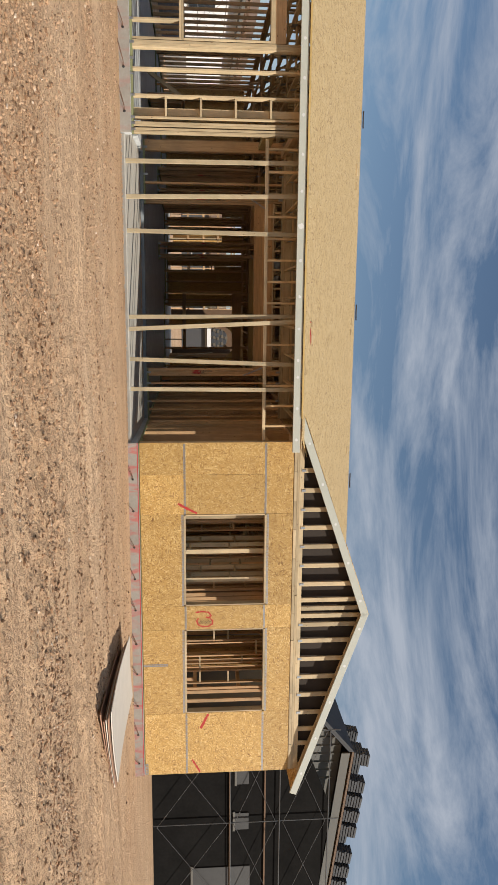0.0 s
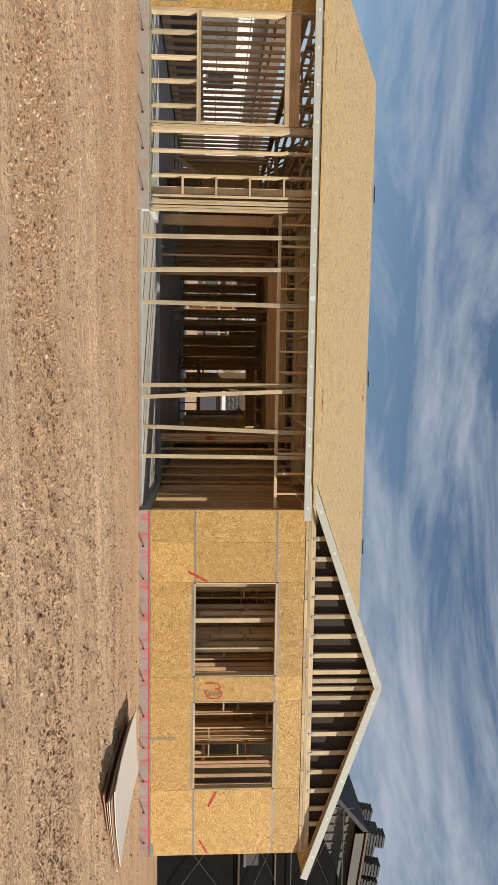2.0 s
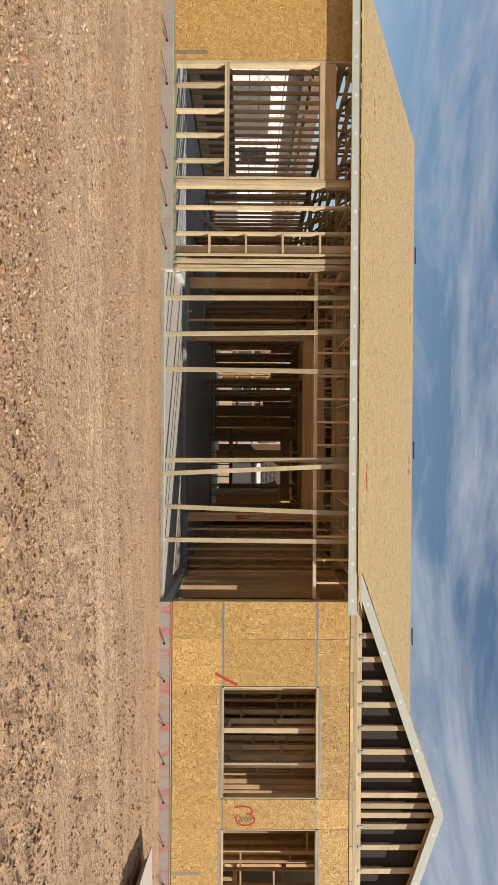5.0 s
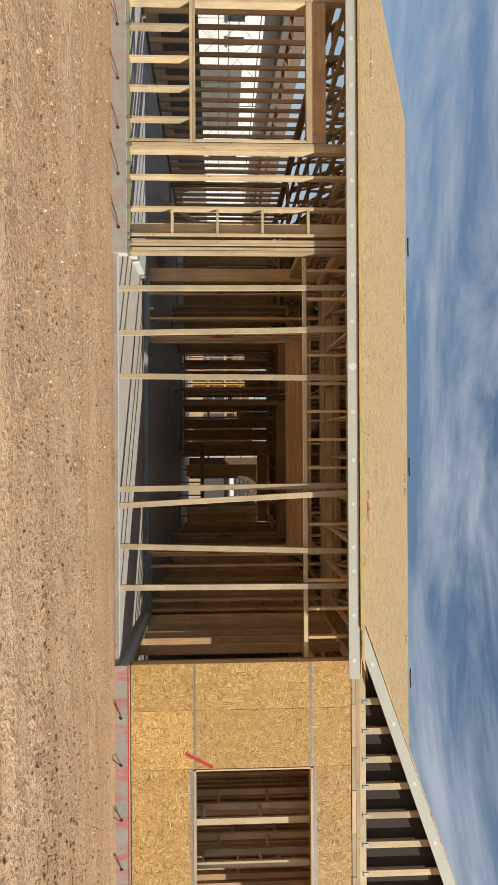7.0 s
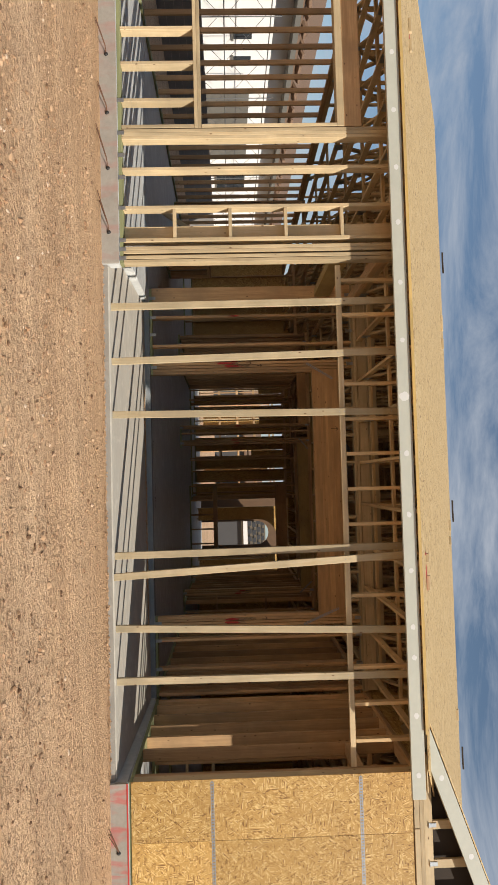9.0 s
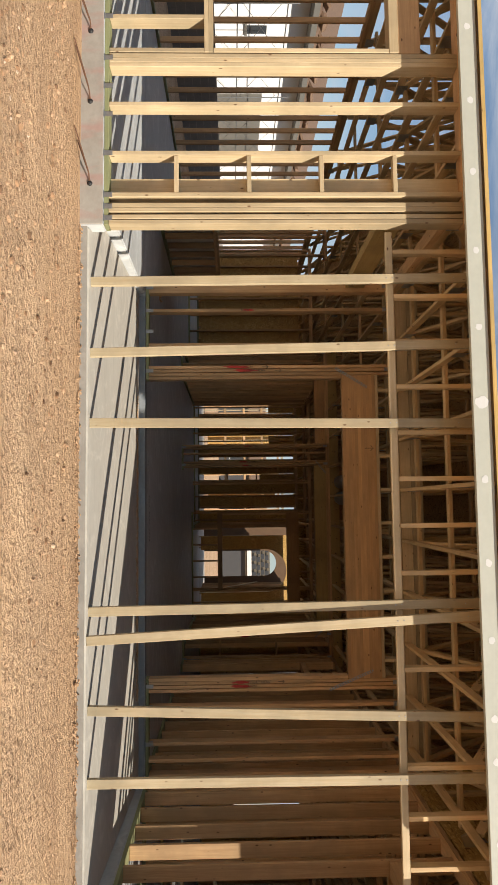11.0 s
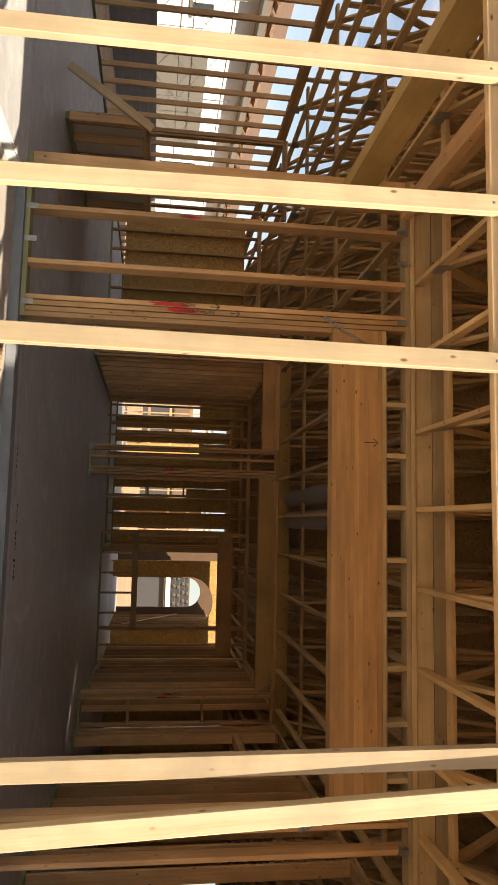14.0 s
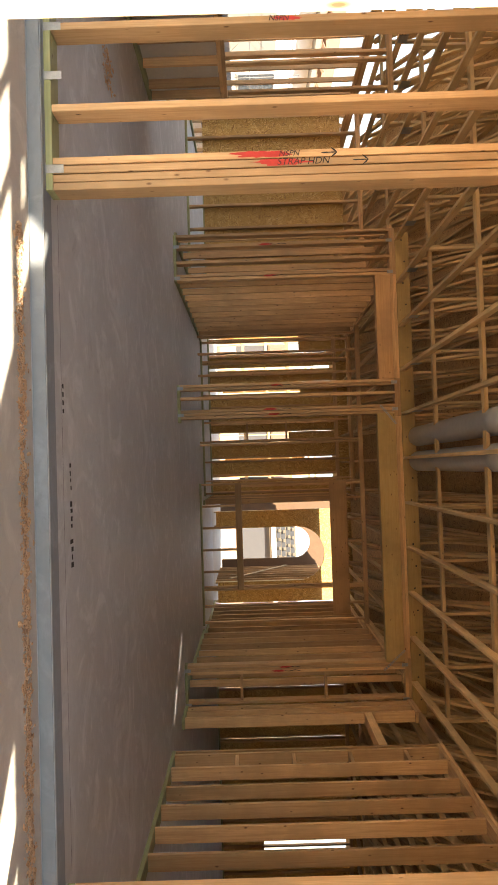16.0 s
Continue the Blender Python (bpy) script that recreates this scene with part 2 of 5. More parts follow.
def dirt(name):
    m = Mat(name, rough=0.95, spec=0.2)
    v = m.mapped((1, 1, 1))
    st = m.mapped((0.3, 1.7, 1))
    big = m.noise(st, 0.5, 6, 0.62, 0.3)
    mid = m.noise(st, 3.5, 6, 0.66, 0.5)
    small = m.noise(m.mapped((1.0, 1.1, 1)), 22.0, 5, 0.66)
    grit = m.voronoi(v, 75.0, out="Color")
    gb = m.n.new("ShaderNodeRGBToBW")
    m.l.new(grit, gb.inputs[0])
    col = m.ramp(big, [(0.3, (0.51, 0.318, 0.178)), (0.5, (0.62, 0.408, 0.243)), (0.72, (0.68, 0.468, 0.295))])
    col = m.mix(m.ramp(mid, [(0.4, 0.0), (0.68, 0.55)]), col, (0.42, 0.265, 0.16))
    col = m.mix(m.ramp(small, [(0.54, 0.0), (0.62, 0.7)]), col, (0.23, 0.13, 0.068))
    col = m.mix(m.ramp(gb.outputs[0], [(0.80, 0.0), (0.88, 0.4)]), col, (0.66, 0.50, 0.36))
    m.color(col)
    m.bump(m.mix(0.35, small, mid), 1.0, 0.06)
    return m.m


M_DIRT = dirt("desert_dirt")


def pebble_material(name):
    m = Mat(name, rough=0.9, spec=0.3)
    geo = m.n.new("ShaderNodeNewGeometry")
    m.color(m.ramp(geo.outputs["Random Per Island"], [(0.0, (0.14, 0.08, 0.045)), (0.3, (0.34, 0.195, 0.105)), (0.7, (0.46, 0.295, 0.175)), (0.95, (0.54, 0.36, 0.225)), (1.0, (0.66, 0.54, 0.42))]))
    m.bump(m.noise(m.mapped((1, 1, 1)), 60.0, 3, 0.6), 0.3, 0.003)
    return m.m


M_PEBBLE = pebble_material("pebble")


# ---- mesh tools ----
def link(name, me, mat, parent=None, matrix=None, label=""):
    ob = new(name, me)
    if mat is not None and not me.materials:
        me.materials.append(mat)
    if matrix is not None:
        ob.matrix_basis = matrix
    if parent is not None:
        ob.parent = parent
        ob.matrix_parent_inverse = parent.matrix_basis.inverted()
    if label:
        tagged(ob, label)
    return ob


def part(name, bm, mat, parent, label=""):
    me = bpy.data.meshes.new(name)
    bm.to_mesh(me)
    bm.free()
    return link(name, me, mat, parent, label=label)


def base(name, at, label, category, kind="", group=""):
    e = new(name)
    e.empty_display_size = 0.2
    e.matrix_basis = Matrix.Translation(at)
    return tagged(e, label, category, group, kind)


BOXES = {}


def box_mesh(w, d, h, mat, bevel=0.003):
    key = (round(w, 3), round(d, 3), round(h, 3), mat.name)
    if key not in BOXES:
        bm = bmesh.new()
        bmesh.ops.create_cube(bm, size=1.0)
        for v in bm.verts:
            v.co = (v.co.x * w, v.co.y * d, v.co.z * h)
        if min(w, d, h) > 0.012:
            bmesh.ops.bevel(bm, geom=bm.edges[:], offset=min(bevel, min(w, d, h) * 0.2), segments=1, affect="EDGES")
        me = bpy.data.meshes.new("board")
        bm.to_mesh(me)
        bm.free()
        me.materials.append(mat)
        BOXES[key] = me
    return BOXES[key]


ALONG = {"z": Matrix(((1, 0, 0), (0, 1, 0), (0, 0, 1))).to_4x4(),
         "x": Matrix(((0, 0, 1), (1, 0, 0), (0, 1, 0))).to_4x4(),
         "y": Matrix(((0, 1, 0), (0, 0, 1), (1, 0, 0))).to_4x4()}


def box(name, x0, x1, y0, y1, z0, z1, mat, parent=None, label="", bevel=0.003):
    """A board or block between the given limits, its grain along its longest side."""
    dx, dy, dz = x1 - x0, y1 - y0, z1 - z0
    if dz >= dx and dz >= dy:
        ax, dims = "z", (dx, dy, dz)
    elif dx >= dy:
        ax, dims = "x", (dy, dz, dx)
    else:
        ax, dims = "y", (dz, dx, dy)
    me = box_mesh(*dims, mat, bevel)
    m = Matrix.Translation(((x0 + x1) / 2, (y0 + y1) / 2, (z0 + z1) / 2)) @ ALONG[ax]
    return link(name, me, None, parent, m, label)


def stick(name, p, q, w, d, mat, parent=None, side=(1, 0, 0), label=""):
    """A board from p to q, w wide along side, d deep across it."""
    p, q = Vector(p), Vector(q)
    z = (q - p).normalized()
    x = Vector(side)
    x = (x - z * x.dot(z)).normalized()
    y = z.cross(x)
    m = Matrix.Translation((p + q) / 2) @ Matrix((x, y, z)).transposed().to_4x4()
    return link(name, box_mesh(w, d, (q - p).length, mat), None, parent, m, label)


def slab_mesh(bm, pts, drop):
    """A solid plate: the polygon pts (upper face, anticlockwise from above) and a copy moved by drop."""
    drop = Vector(drop)
    up = [bm.verts.new(p) for p in pts]
    lo = [bm.verts.new(Vector(p) + drop) for p in pts]
    top = bm.faces.new(up)
    bot = bm.faces.new(lo[::-1])
    n = len(pts)
    for i in range(n):
        bm.faces.new((up[i], lo[i], lo[(i + 1) % n], up[(i + 1) % n]))
    return top, bot


def rod(bm, pts, r, sides=6):
    """A round bar along a polyline."""
    rings = []
    pts = [Vector(p) for p in pts]
    for i, p in enumerate(pts):
        a = pts[max(i - 1, 0)]
        b = pts[min(i + 1, len(pts) - 1)]
        z = (b - a).normalized()
        x = z.orthogonal().normalized()
        y = z.cross(x)
        rings.append([bm.verts.new(p + (x * math.cos(k * math.tau / sides) + y * math.sin(k * math.tau / sides)) * r) for k in range(sides)])
    for a, b in zip(rings, rings[1:]):
        for k in range(sides):
            bm.faces.new((a[k], a[(k + 1) % sides], b[(k + 1) % sides], b[k]))
    bm.faces.new(rings[0][::-1])
    bm.faces.new(rings[-1])


# ---- plan ----
FRONT = 13.91        # face of the front walls' framing
BACK = 16.78         # wall behind the covered patio
MID = 22.97          # wall at the end of the great room
FAR = 26.48          # half wall of the entry hall
ENTRY = 30.2         # front porch wall with the arch
PLATE = 3.08         # top of the top plates
T2, T6 = 0.038, 0.14
EAVE_Y, EAVE_Z, SLOPE = 13.52, 3.07, 0.358
RIDGE_Y, RIDGE_Z = 20.28, 5.49
REAR_Y = 31.55
RIDGE_L, RIDGE_R = -6.92, 8.4
LEFT_X, RIGHT_X = -6.92, 10.8
GAB_X, GAB_Z, GAB_Y = 6.77, 4.54, 13.76
GROUND = -0.19


def roof_z(y):
    return EAVE_Z + SLOPE * (y - EAVE_Y) if y < RIDGE_Y else RIDGE_Z - (RIDGE_Z - EAVE_Z) * (y - RIDGE_Y) / (REAR_Y - RIDGE_Y)


# ---- ground ----
def smooth_noise(x, y, seed):
    rng = np.random.RandomState(seed)
    tab = rng.rand(257, 257)
    xi, yi = np.floor(x).astype(int), np.floor(y).astype(int)
    fx, fy = x - xi, y - yi
    fx, fy = fx * fx * (3 - 2 * fx), fy * fy * (3 - 2 * fy)
    g = lambda a, b: tab[a % 256, b % 256]
    return (g(xi, yi) * (1 - fx) + g(xi + 1, yi) * fx) * (1 - fy) + (g(xi, yi + 1) * (1 - fx) + g(xi + 1, yi + 1) * fx) * fy - 0.5


def ground_z(x, y):
    z = GROUND - 0.006 * np.clip(12.0 - y, 0, 14)
    ru = smooth_noise(x * 0.25, y * 1.7, 3) * 0.05 + smooth_noise(x * 0.9 + 7, y * 3.4, 4) * 0.035
    clod = np.clip(smooth_noise(x * 0.8 + 3, y * 2.0, 9) + 0.35, 0, 1) * np.clip((12.5 - y) / 4.0, 0.4, 1.0)
    fi = smooth_noise(x * 3.1, y * 5.0, 5) * 0.022 + (smooth_noise(x * 8, y * 10, 6) * 0.04 + smooth_noise(x * 15, y * 17, 7) * 0.055) * clod
    near = np.clip((13.6 - y) / 1.2, 0.12, 1.0)
    rut = np.zeros_like(x)
    for c, s, tread in ((3.1, 0.03, 0.012), (4.72, 0.02, 0.018), (8.9, 0.015, 0.006)):
        d = y - (c + s * x + 0.12 * np.sin(x * 0.35))
        rut += -0.03 * np.exp(-(d / 0.16) ** 2) + 0.02 * np.exp(-((np.abs(d) - 0.27) / 0.09) ** 2)
        rut += tread * np.exp(-(d / 0.2) ** 4) * np.sin(x * 46 + 22 * np.abs(d))
    sm = track(x, y)
    return z + (ru * (1 - 0.6 * sm) + fi * (1 - 0.92 * sm) + rut - 0.02 * sm) * near


def track(x, y):
    """Smooth wheel tracks pressed into the dirt: 1 on them, 0 beside."""
    a = np.exp(-((y - 5.47 - 0.02 * x - 0.05 * np.sin(x * 0.5)) / 0.17) ** 4)
    b = np.exp(-((y - 3.95 - 0.02 * x - 0.06 * np.sin(x * 0.4)) / 0.2) ** 4)
    return np.clip(a + 0.8 * b, 0, 1)


def make_ground():
    xs = np.concatenate([[-1500, -500, -150, -60, -30, -20], np.concatenate([[-15, -13, -11, -9], np.arange(-8, 12.01, 0.042), [13, 14.5, 16]]), [18, 21, 26, 40, 80, 250, 700, 1500]])
    ys = np.concatenate([[-1500, -500, -150, -50, -20, -9], np.concatenate([np.arange(-5, 1.4, 0.4), np.arange(1.6, 14.2, 0.042)]), [15, 17, 20, 25, 30, 35, 45, 70, 150, 400, 900, 1500]])
    X, Y = np.meshgrid(xs, ys)
    inner = (np.abs(X) < 15.9) & (Y > -4.9) & (Y < 14.15)
    Z = np.where(inner, ground_z(X, Y), GROUND - 0.05)
    Z = np.where(Y > 14.1, GROUND - 0.03, Z)
    verts = np.stack([X.ravel(), Y.ravel(), Z.ravel()], 1)
    nx, ny = len(xs), len(ys)
    i = (np.arange(ny - 1)[:, None] * nx + np.arange(nx - 1)[None, :]).ravel()
    faces = np.stack([i, i + 1, i + nx + 1, i + nx], 1)
    me = bpy.data.meshes.new("ground")
    me.from_pydata(verts.tolist(), [], faces.tolist())
    for p in me.polygons:
        p.use_smooth = True
    tagged(link("ground", me, M_DIRT), "bare tan desert dirt with tyre tracks and loose stones", "ground", kind="structure")


make_ground()


def make_pebbles():
    rng = np.random.RandomState(8)
    ico = bmesh.new()
    bmesh.ops.create_icosphere(ico, subdivisions=1, radius=1.0)
    bv = np.array([v.co[:] for v in ico.verts])
    bf = np.array([[v.index for v in f.verts] for f in ico.faces])
    ico.free()
    n = 190000
    y = 1.6 + 11.9 * rng.rand(n) ** 1.1
    x = rng.uniform(-7.5, 10.5, n)
    band = np.exp(-((y - 6.4 - 0.05 * x) / 0.75) ** 4) + 0.6 * np.exp(-((y - 2.6) / 0.7) ** 4)
    dens = smooth_noise(x * 0.5, y * 2.6, 12) * 0.9 + 0.18 + 0.75 * band * (0.7 + smooth_noise(x * 1.1, y * 3.0, 14))
    keep = dens * (1 - 0.93 * track(x, y)) * np.clip((14.5 - y) / 5.0, 0.3, 1.0) > rng.rand(n)
    x, y = x[keep], y[keep]
    n = len(x)
    r = 0.0055 + 0.016 * rng.rand(n) ** 2.6
    big = rng.rand(n) > 0.9993
    r[big] = 0.022 + 0.015 * rng.rand(big.sum())
    z = ground_z(x, y)
    vs, fs = [], []
    for k in range(n):
        s = rng.uniform(0.6, 1.3, 3) * r[k]
        s[2] *= 0.65
        jit = 1 + 0.25 * rng.randn(len(bv), 1)
        vs.append(bv * jit * s + (x[k], y[k], z[k] + s[2] * 0.35))
        fs.append(bf + k * len(bv))
    me = bpy.data.meshes.new("pebbles")
    me.from_pydata(np.concatenate(vs).tolist(), [], np.concatenate(fs).tolist())
    tagged(link("pebbles", me, M_PEBBLE), "small brown and pale stones scattered over dirt", "gravel", kind="stuff")


make_pebbles()


# ---- slabs ----
def slab(name, x0, x1, y0, y1, z0, z1, mat, label):
    bm = bmesh.new()
    slab_mesh(bm, [(x0, y0, z1), (x1, y0, z1), (x1, y1, z1), (x0, y1, z1)], (0, 0, z0 - z1))
    bmesh.ops.bevel(bm, geom=bm.edges[:], offset=0.012, segments=2, affect="EDGES")
    me = bpy.data.meshes.new(name)
    bm.to_mesh(me)
    bm.free()
    return tagged(link(name, me, mat), label, "floor", kind="structure")


SLAB_L, SLAB_R = -2.24, 3.27
slab("floor_house", -6.85, 10.3, BACK - 0.06, 30.2, -0.45, 0.0, M_SLAB, "dark smooth trowelled concrete house slab")
WING_EDGE = -2.5
slab("floor_wing_corner", WING_EDGE - 0.02, SLAB_L, FRONT - 0.01, 14.08, -0.45, -0.001, M_SLAB, "concrete slab corner under the end posts")
slab("floor_left_wing", -6.85, WING_EDGE, FRONT - 0.01, BACK - 0.06, -0.45, 0.0, M_SLAB, "dark smooth concrete slab of the side wing")
slab("floor_right_wing", SLAB_R, 10.3, FRONT - 0.01, BACK - 0.06, -0.45, 0.0, M_SLAB, "dark smooth concrete slab of the bedroom wing")
PATIO_FRONT, PATIO_BACK = -0.127, -0.068


def patio_z(y):
    """The patio falls gently from the house to its outer edge."""
    return PATIO_FRONT + (PATIO_BACK - PATIO_FRONT) * (y - FRONT + 0.055) / (BACK - FRONT - 0.008)


bm = bmesh.new()
ya, yb = FRONT + 0.03, BACK - 0.063
slab_mesh(bm, [(SLAB_L + 0.003, ya, patio_z(ya)), (SLAB_R - 0.003, ya, patio_z(ya)), (SLAB_R - 0.003, yb, patio_z(yb)), (WING_EDGE + 0.003, yb, patio_z(yb)), (WING_EDGE + 0.003, 14.083, patio_z(14.083)), (SLAB_L + 0.003, 14.083, patio_z(14.083))], (0, 0, -0.32))
bmesh.ops.bevel(bm, geom=bm.edges[:], offset=0.012, segments=2, affect="EDGES")
me = bpy.data.meshes.new("floor_patio")
bm.to_mesh(me)
bm.free()
tagged(link("floor_patio", me, M_PATIO), "pale concrete patio slab one step below the house", "floor", kind="structure")
tagged(box("trim_patio_edge", SLAB_L + 0.005, SLAB_R - 0.005, ya - 0.014, ya - 0.002, -0.42, PATIO_FRONT - 0.012, M_STEM), "rough grey concrete edge of the patio", "kerb", kind="structure")
slab("floor_porch", -6.85, 10.3, 30.203, 36.3, -0.45, -0.06, M_PATIO, "pale sunlit concrete front porch slab")


# ---- framed walls ----
def wall(name, at, label):
    return base(name, at, label, "wall", kind="structure")


def wall_x(w, x0, x1, y, studs, z0=0.0, top=PLATE, depth=T6, mat=M_INNER, plate=True):
    """A framed wall along x: plates and studs, centred at the given places; y is its near face."""
    if plate:
        box("bottom_plate", x0, x1, y, y + depth, z0, z0 + T2, M_TREATED, w)
    box("top_plate", x0, x1, y, y + depth, top - T2, top, mat, w)
    box("top_plate", x0, x1, y, y + depth, top - 2 * T2 - 0.002, top - T2 - 0.002, mat, w)
    for s in studs:
        box("stud", s - T2 / 2, s + T2 / 2, y, y + depth, z0 + T2 + 0.001, top - 2 * T2 - 0.003, mat, w)


def wall_y(w, x, y0, y1, studs, z0=0.0, top=PLATE, depth=0.09, mat=M_INNER, plate=True):
    if plate:
        box("bottom_plate", x, x + depth, y0, y1, z0, z0 + T2, M_TREATED, w)
    box("top_plate", x, x + depth, y0, y1, top - T2, top, mat, w)
    box("top_plate", x, x + depth, y0, y1, top - 2 * T2 - 0.002, top - T2 - 0.002, mat, w)
    for s in studs:
        box("stud", x, x + depth, s - T2 / 2, s + T2 / 2, z0 + T2 + 0.001, top - 2 * T2 - 0.003, mat, w)


def spaced(a, b, step=0.406):
    n = max(1, int((b - a) / step))
    return [a + i * step for i in range(n + 1)]


STUD_TOP = PLATE - 2 * T2 - 0.003

# front wall of the side wing, with its large window
wl1 = wall("wall_front_left", (-4.0, FRONT, 0), "framed front wall with a large unglazed window opening")
box("bottom_plate", -6.84, SLAB_L, FRONT, FRONT + T6, 0.0, T2, M_TREATED, wl1)
box("top_plate", -6.84, SLAB_L, FRONT, FRONT + T6, PLATE - T2, PLATE, M_INNER, wl1)
box("top_plate", -6.84, SLAB_L, FRONT, FRONT + T6, PLATE - 2 * T2 - 0.002, PLATE - T2 - 0.002, M_INNER, wl1)
for s in (-6.82, -6.4, -6.0, -5.69, -3.72, -3.68, -3.64, -3.29, -2.86, -2.50, -2.41, -2.37, -2.31, -2.265):
    box("stud", s - T2 / 2, s + T2 / 2, FRONT, FRONT + T6, T2 + 0.001, STUD_TOP, M_STUD, wl1)
for s in (-5.65, -5.32, -4.89, -4.49, -4.07, -3.77):
    box("cripple", s - T2 / 2, s + T2 / 2, FRONT, FRONT + T6, T2 + 0.001, 0.84, M_STUD, wl1)
box("sill", -5.67, -3.75, FRONT - 0.004, FRONT + T6, 0.841, 0.879, M_STUD, wl1)
box("sill", -5.67, -3.75, FRONT - 0.002, FRONT + T6, 0.88, 0.918, M_STUD, wl1)
box("header_plate", -5.67, -3.75, FRONT - 0.004, FRONT + T6, 2.42, 2.50, M_STUD, wl1)
box("header", -5.67, -3.75, FRONT + 0.012, FRONT + T6 - 0.012, 2.503, 2.69, M_INNER, wl1)
for s in (-5.65, -3.77):
    box("trimmer", s - T2 / 2, s + T2 / 2, FRONT, FRONT + T6, 0.92, 2.419, M_STUD, wl1)
for z in (0.58, 1.19, 1.80, 2.42):
    box("block", -2.839, -2.52, FRONT + 0.004, FRONT + 0.07, z, z + T2, M_STUD, wl1)
box("backing_stud", -2.68, -2.55, FRONT + 0.10, FRONT + 0.138, T2 + 0.001, STUD_TOP, M_STUD, wl1)

# the return of the side wing along the patio: a header on end posts
wl2 = wall("wall_patio_left", (-2.4, 15.3, 0), "framed opening beside the patio under a deep header")
box("header", -2.69, -2.58, FRONT + T6 + 0.01, BACK - 0.01, 2.47, 2.70, M_LVL, wl2)
box("top_plate", -2.56, -2.42, FRONT + T6 + 0.01, BACK - 0.01, PLATE - 0.12, PLATE - 0.045, M_INNER, wl2)

# wall behind the patio with the wide glued beam
wb = wall("wall_patio_back", (0.3, BACK, 0), "framed wall with a wide opening under a glued beam")
box("bottom_plate", -2.75, -1.45, BACK, BACK + T6, 0.0, T2, M_TREATED, wb)
box("bottom_plate", 2.11, SLAB_R, BACK, BACK + T6, 0.0, T2, M_TREATED, wb)
for z in (PLATE - T2, PLATE - 2 * T2 - 0.002):
    box("top_plate", -2.75, SLAB_R, BACK, BACK + T6, z, z + T2, M_STUD, wb)
for s in (-2.31, -1.88, -1.60, -1.555, -1.51, 2.17, 2.215, 2.26, 2.45, 2.86, 3.05, 3.22):
    box("stud", s - T2 / 2, s + T2 / 2, BACK, BACK + T6, T2 + 0.001, STUD_TOP, M_INNER, wb)
box("post", -2.75, -2.53, BACK, BACK + T6, T2 + 0.001, STUD_TOP, M_INNER, wb)
for z in (3.086, 3.228):
    box("rim_board", -2.75, SLAB_R, BACK + 0.02, BACK + 0.058, z, z + 0.138, M_STUD, wb)
for s in (-1.468, 2.13):
    box("trimmer", s - T2 / 2, s + T2 / 2, BACK, BACK + T6, T2 + 0.001, 2.398, M_INNER, wb)
beam = box("beam", -1.484, 2.147, BACK, BACK + T6 - 0.022, 2.401, 2.801, M_GLULAM, wb, "orange glued laminated beam")
for k in range(11):
    z = 2.40 + 0.0366 * k
    box("lamination", -1.485, 2.148, BACK - 0.006, BACK + T6 - 0.02, z, z + 0.0364, M_GLULAM, beam, bevel=0.0006)
box("beam_plate", -1.485, 2.148, BACK, BACK + T6, 2.804, 2.842, M_STUD, wb)
for i in range(9):
    s = -1.3 + 0.406 * i
    box("cripple", s - T2 / 2, s + T2 / 2, BACK, BACK + T6, 2.843, STUD_TOP, M_STUD, wb)

# side wall of the bedroom wing along the patio
wr = wall("wall_patio_right", (3.3, 15.3, 0), "bare stud wall between patio and bedroom wing")
wall_y(wr, 3.28, FRONT + T6 + 0.01, BACK - 0.01, [14.08, 14.12, 14.85, 15.25, 15.66, 16.07, 16.47, 16.72], depth=0.14)

box("header", 3.285, 3.415, 14.145, 14.825, 2.42, 2.52, M_INNER, wr)

# bedroom wing front: studs round two windows
wf = wall("wall_front_right", (6.8, FRONT, 0), "strand board front wall with two unglazed windows")
W1, W2, WZ = (4.72, 6.55), (7.11, 8.89), (0.885, 2.43)
box("bottom_plate", SLAB_R, 10.28, FRONT + 0.013, FRONT + T6, 0.0, T2, M_TREATED, wf)
box("top_plate", SLAB_R, 10.28, FRONT + 0.013, FRONT + T6, PLATE - 2 * T2, PLATE - T2 - 0.002, M_STUD, wf)
for s in (3.29, 3.65, 3.9, 4.3, 4.66, 6.60, 6.82, 7.05, 8.95, 9.35, 9.75, 10.15, 10.25):
    box("stud", s - T2 / 2, s + T2 / 2, FRONT + 0.013, FRONT + T6, T2 + 0.001, PLATE - 2 * T2 - 0.003, M_STUD, wf)
for a, b in (W1, W2):
    box("sill", a - 0.01, b + 0.01, FRONT - 0.006, FRONT + T6, WZ[0] - T2, WZ[0], M_STUD, wf)
    box("header_plate", a - 0.01, b + 0.01, FRONT - 0.006, FRONT + T6, WZ[1], WZ[1] + T2, M_STUD, wf)
    box("header", a - 0.04, b + 0.04, FRONT + 0.02, FRONT + T6, WZ[1] + T2 + 0.002, PLATE - 2 * T2 - 0.004, M_LVL, wf)
    for s in (a - 0.012, b + 0.012):
        box("trimmer", s - 0.012, s + 0.012, FRONT - 0.005, FRONT + T6, WZ[0], WZ[1], M_STUD, wf)
    for s in spaced(a + 0.2, b - 0.2):
        box("cripple", s - T2 / 2, s + T2 / 2, FRONT + 0.013, FRONT + T6, T2 + 0.001, WZ[0] - T2 - 0.001, M_STUD, wf)

# strand board sheets, each a piece of its own
OSB_T = 0.012


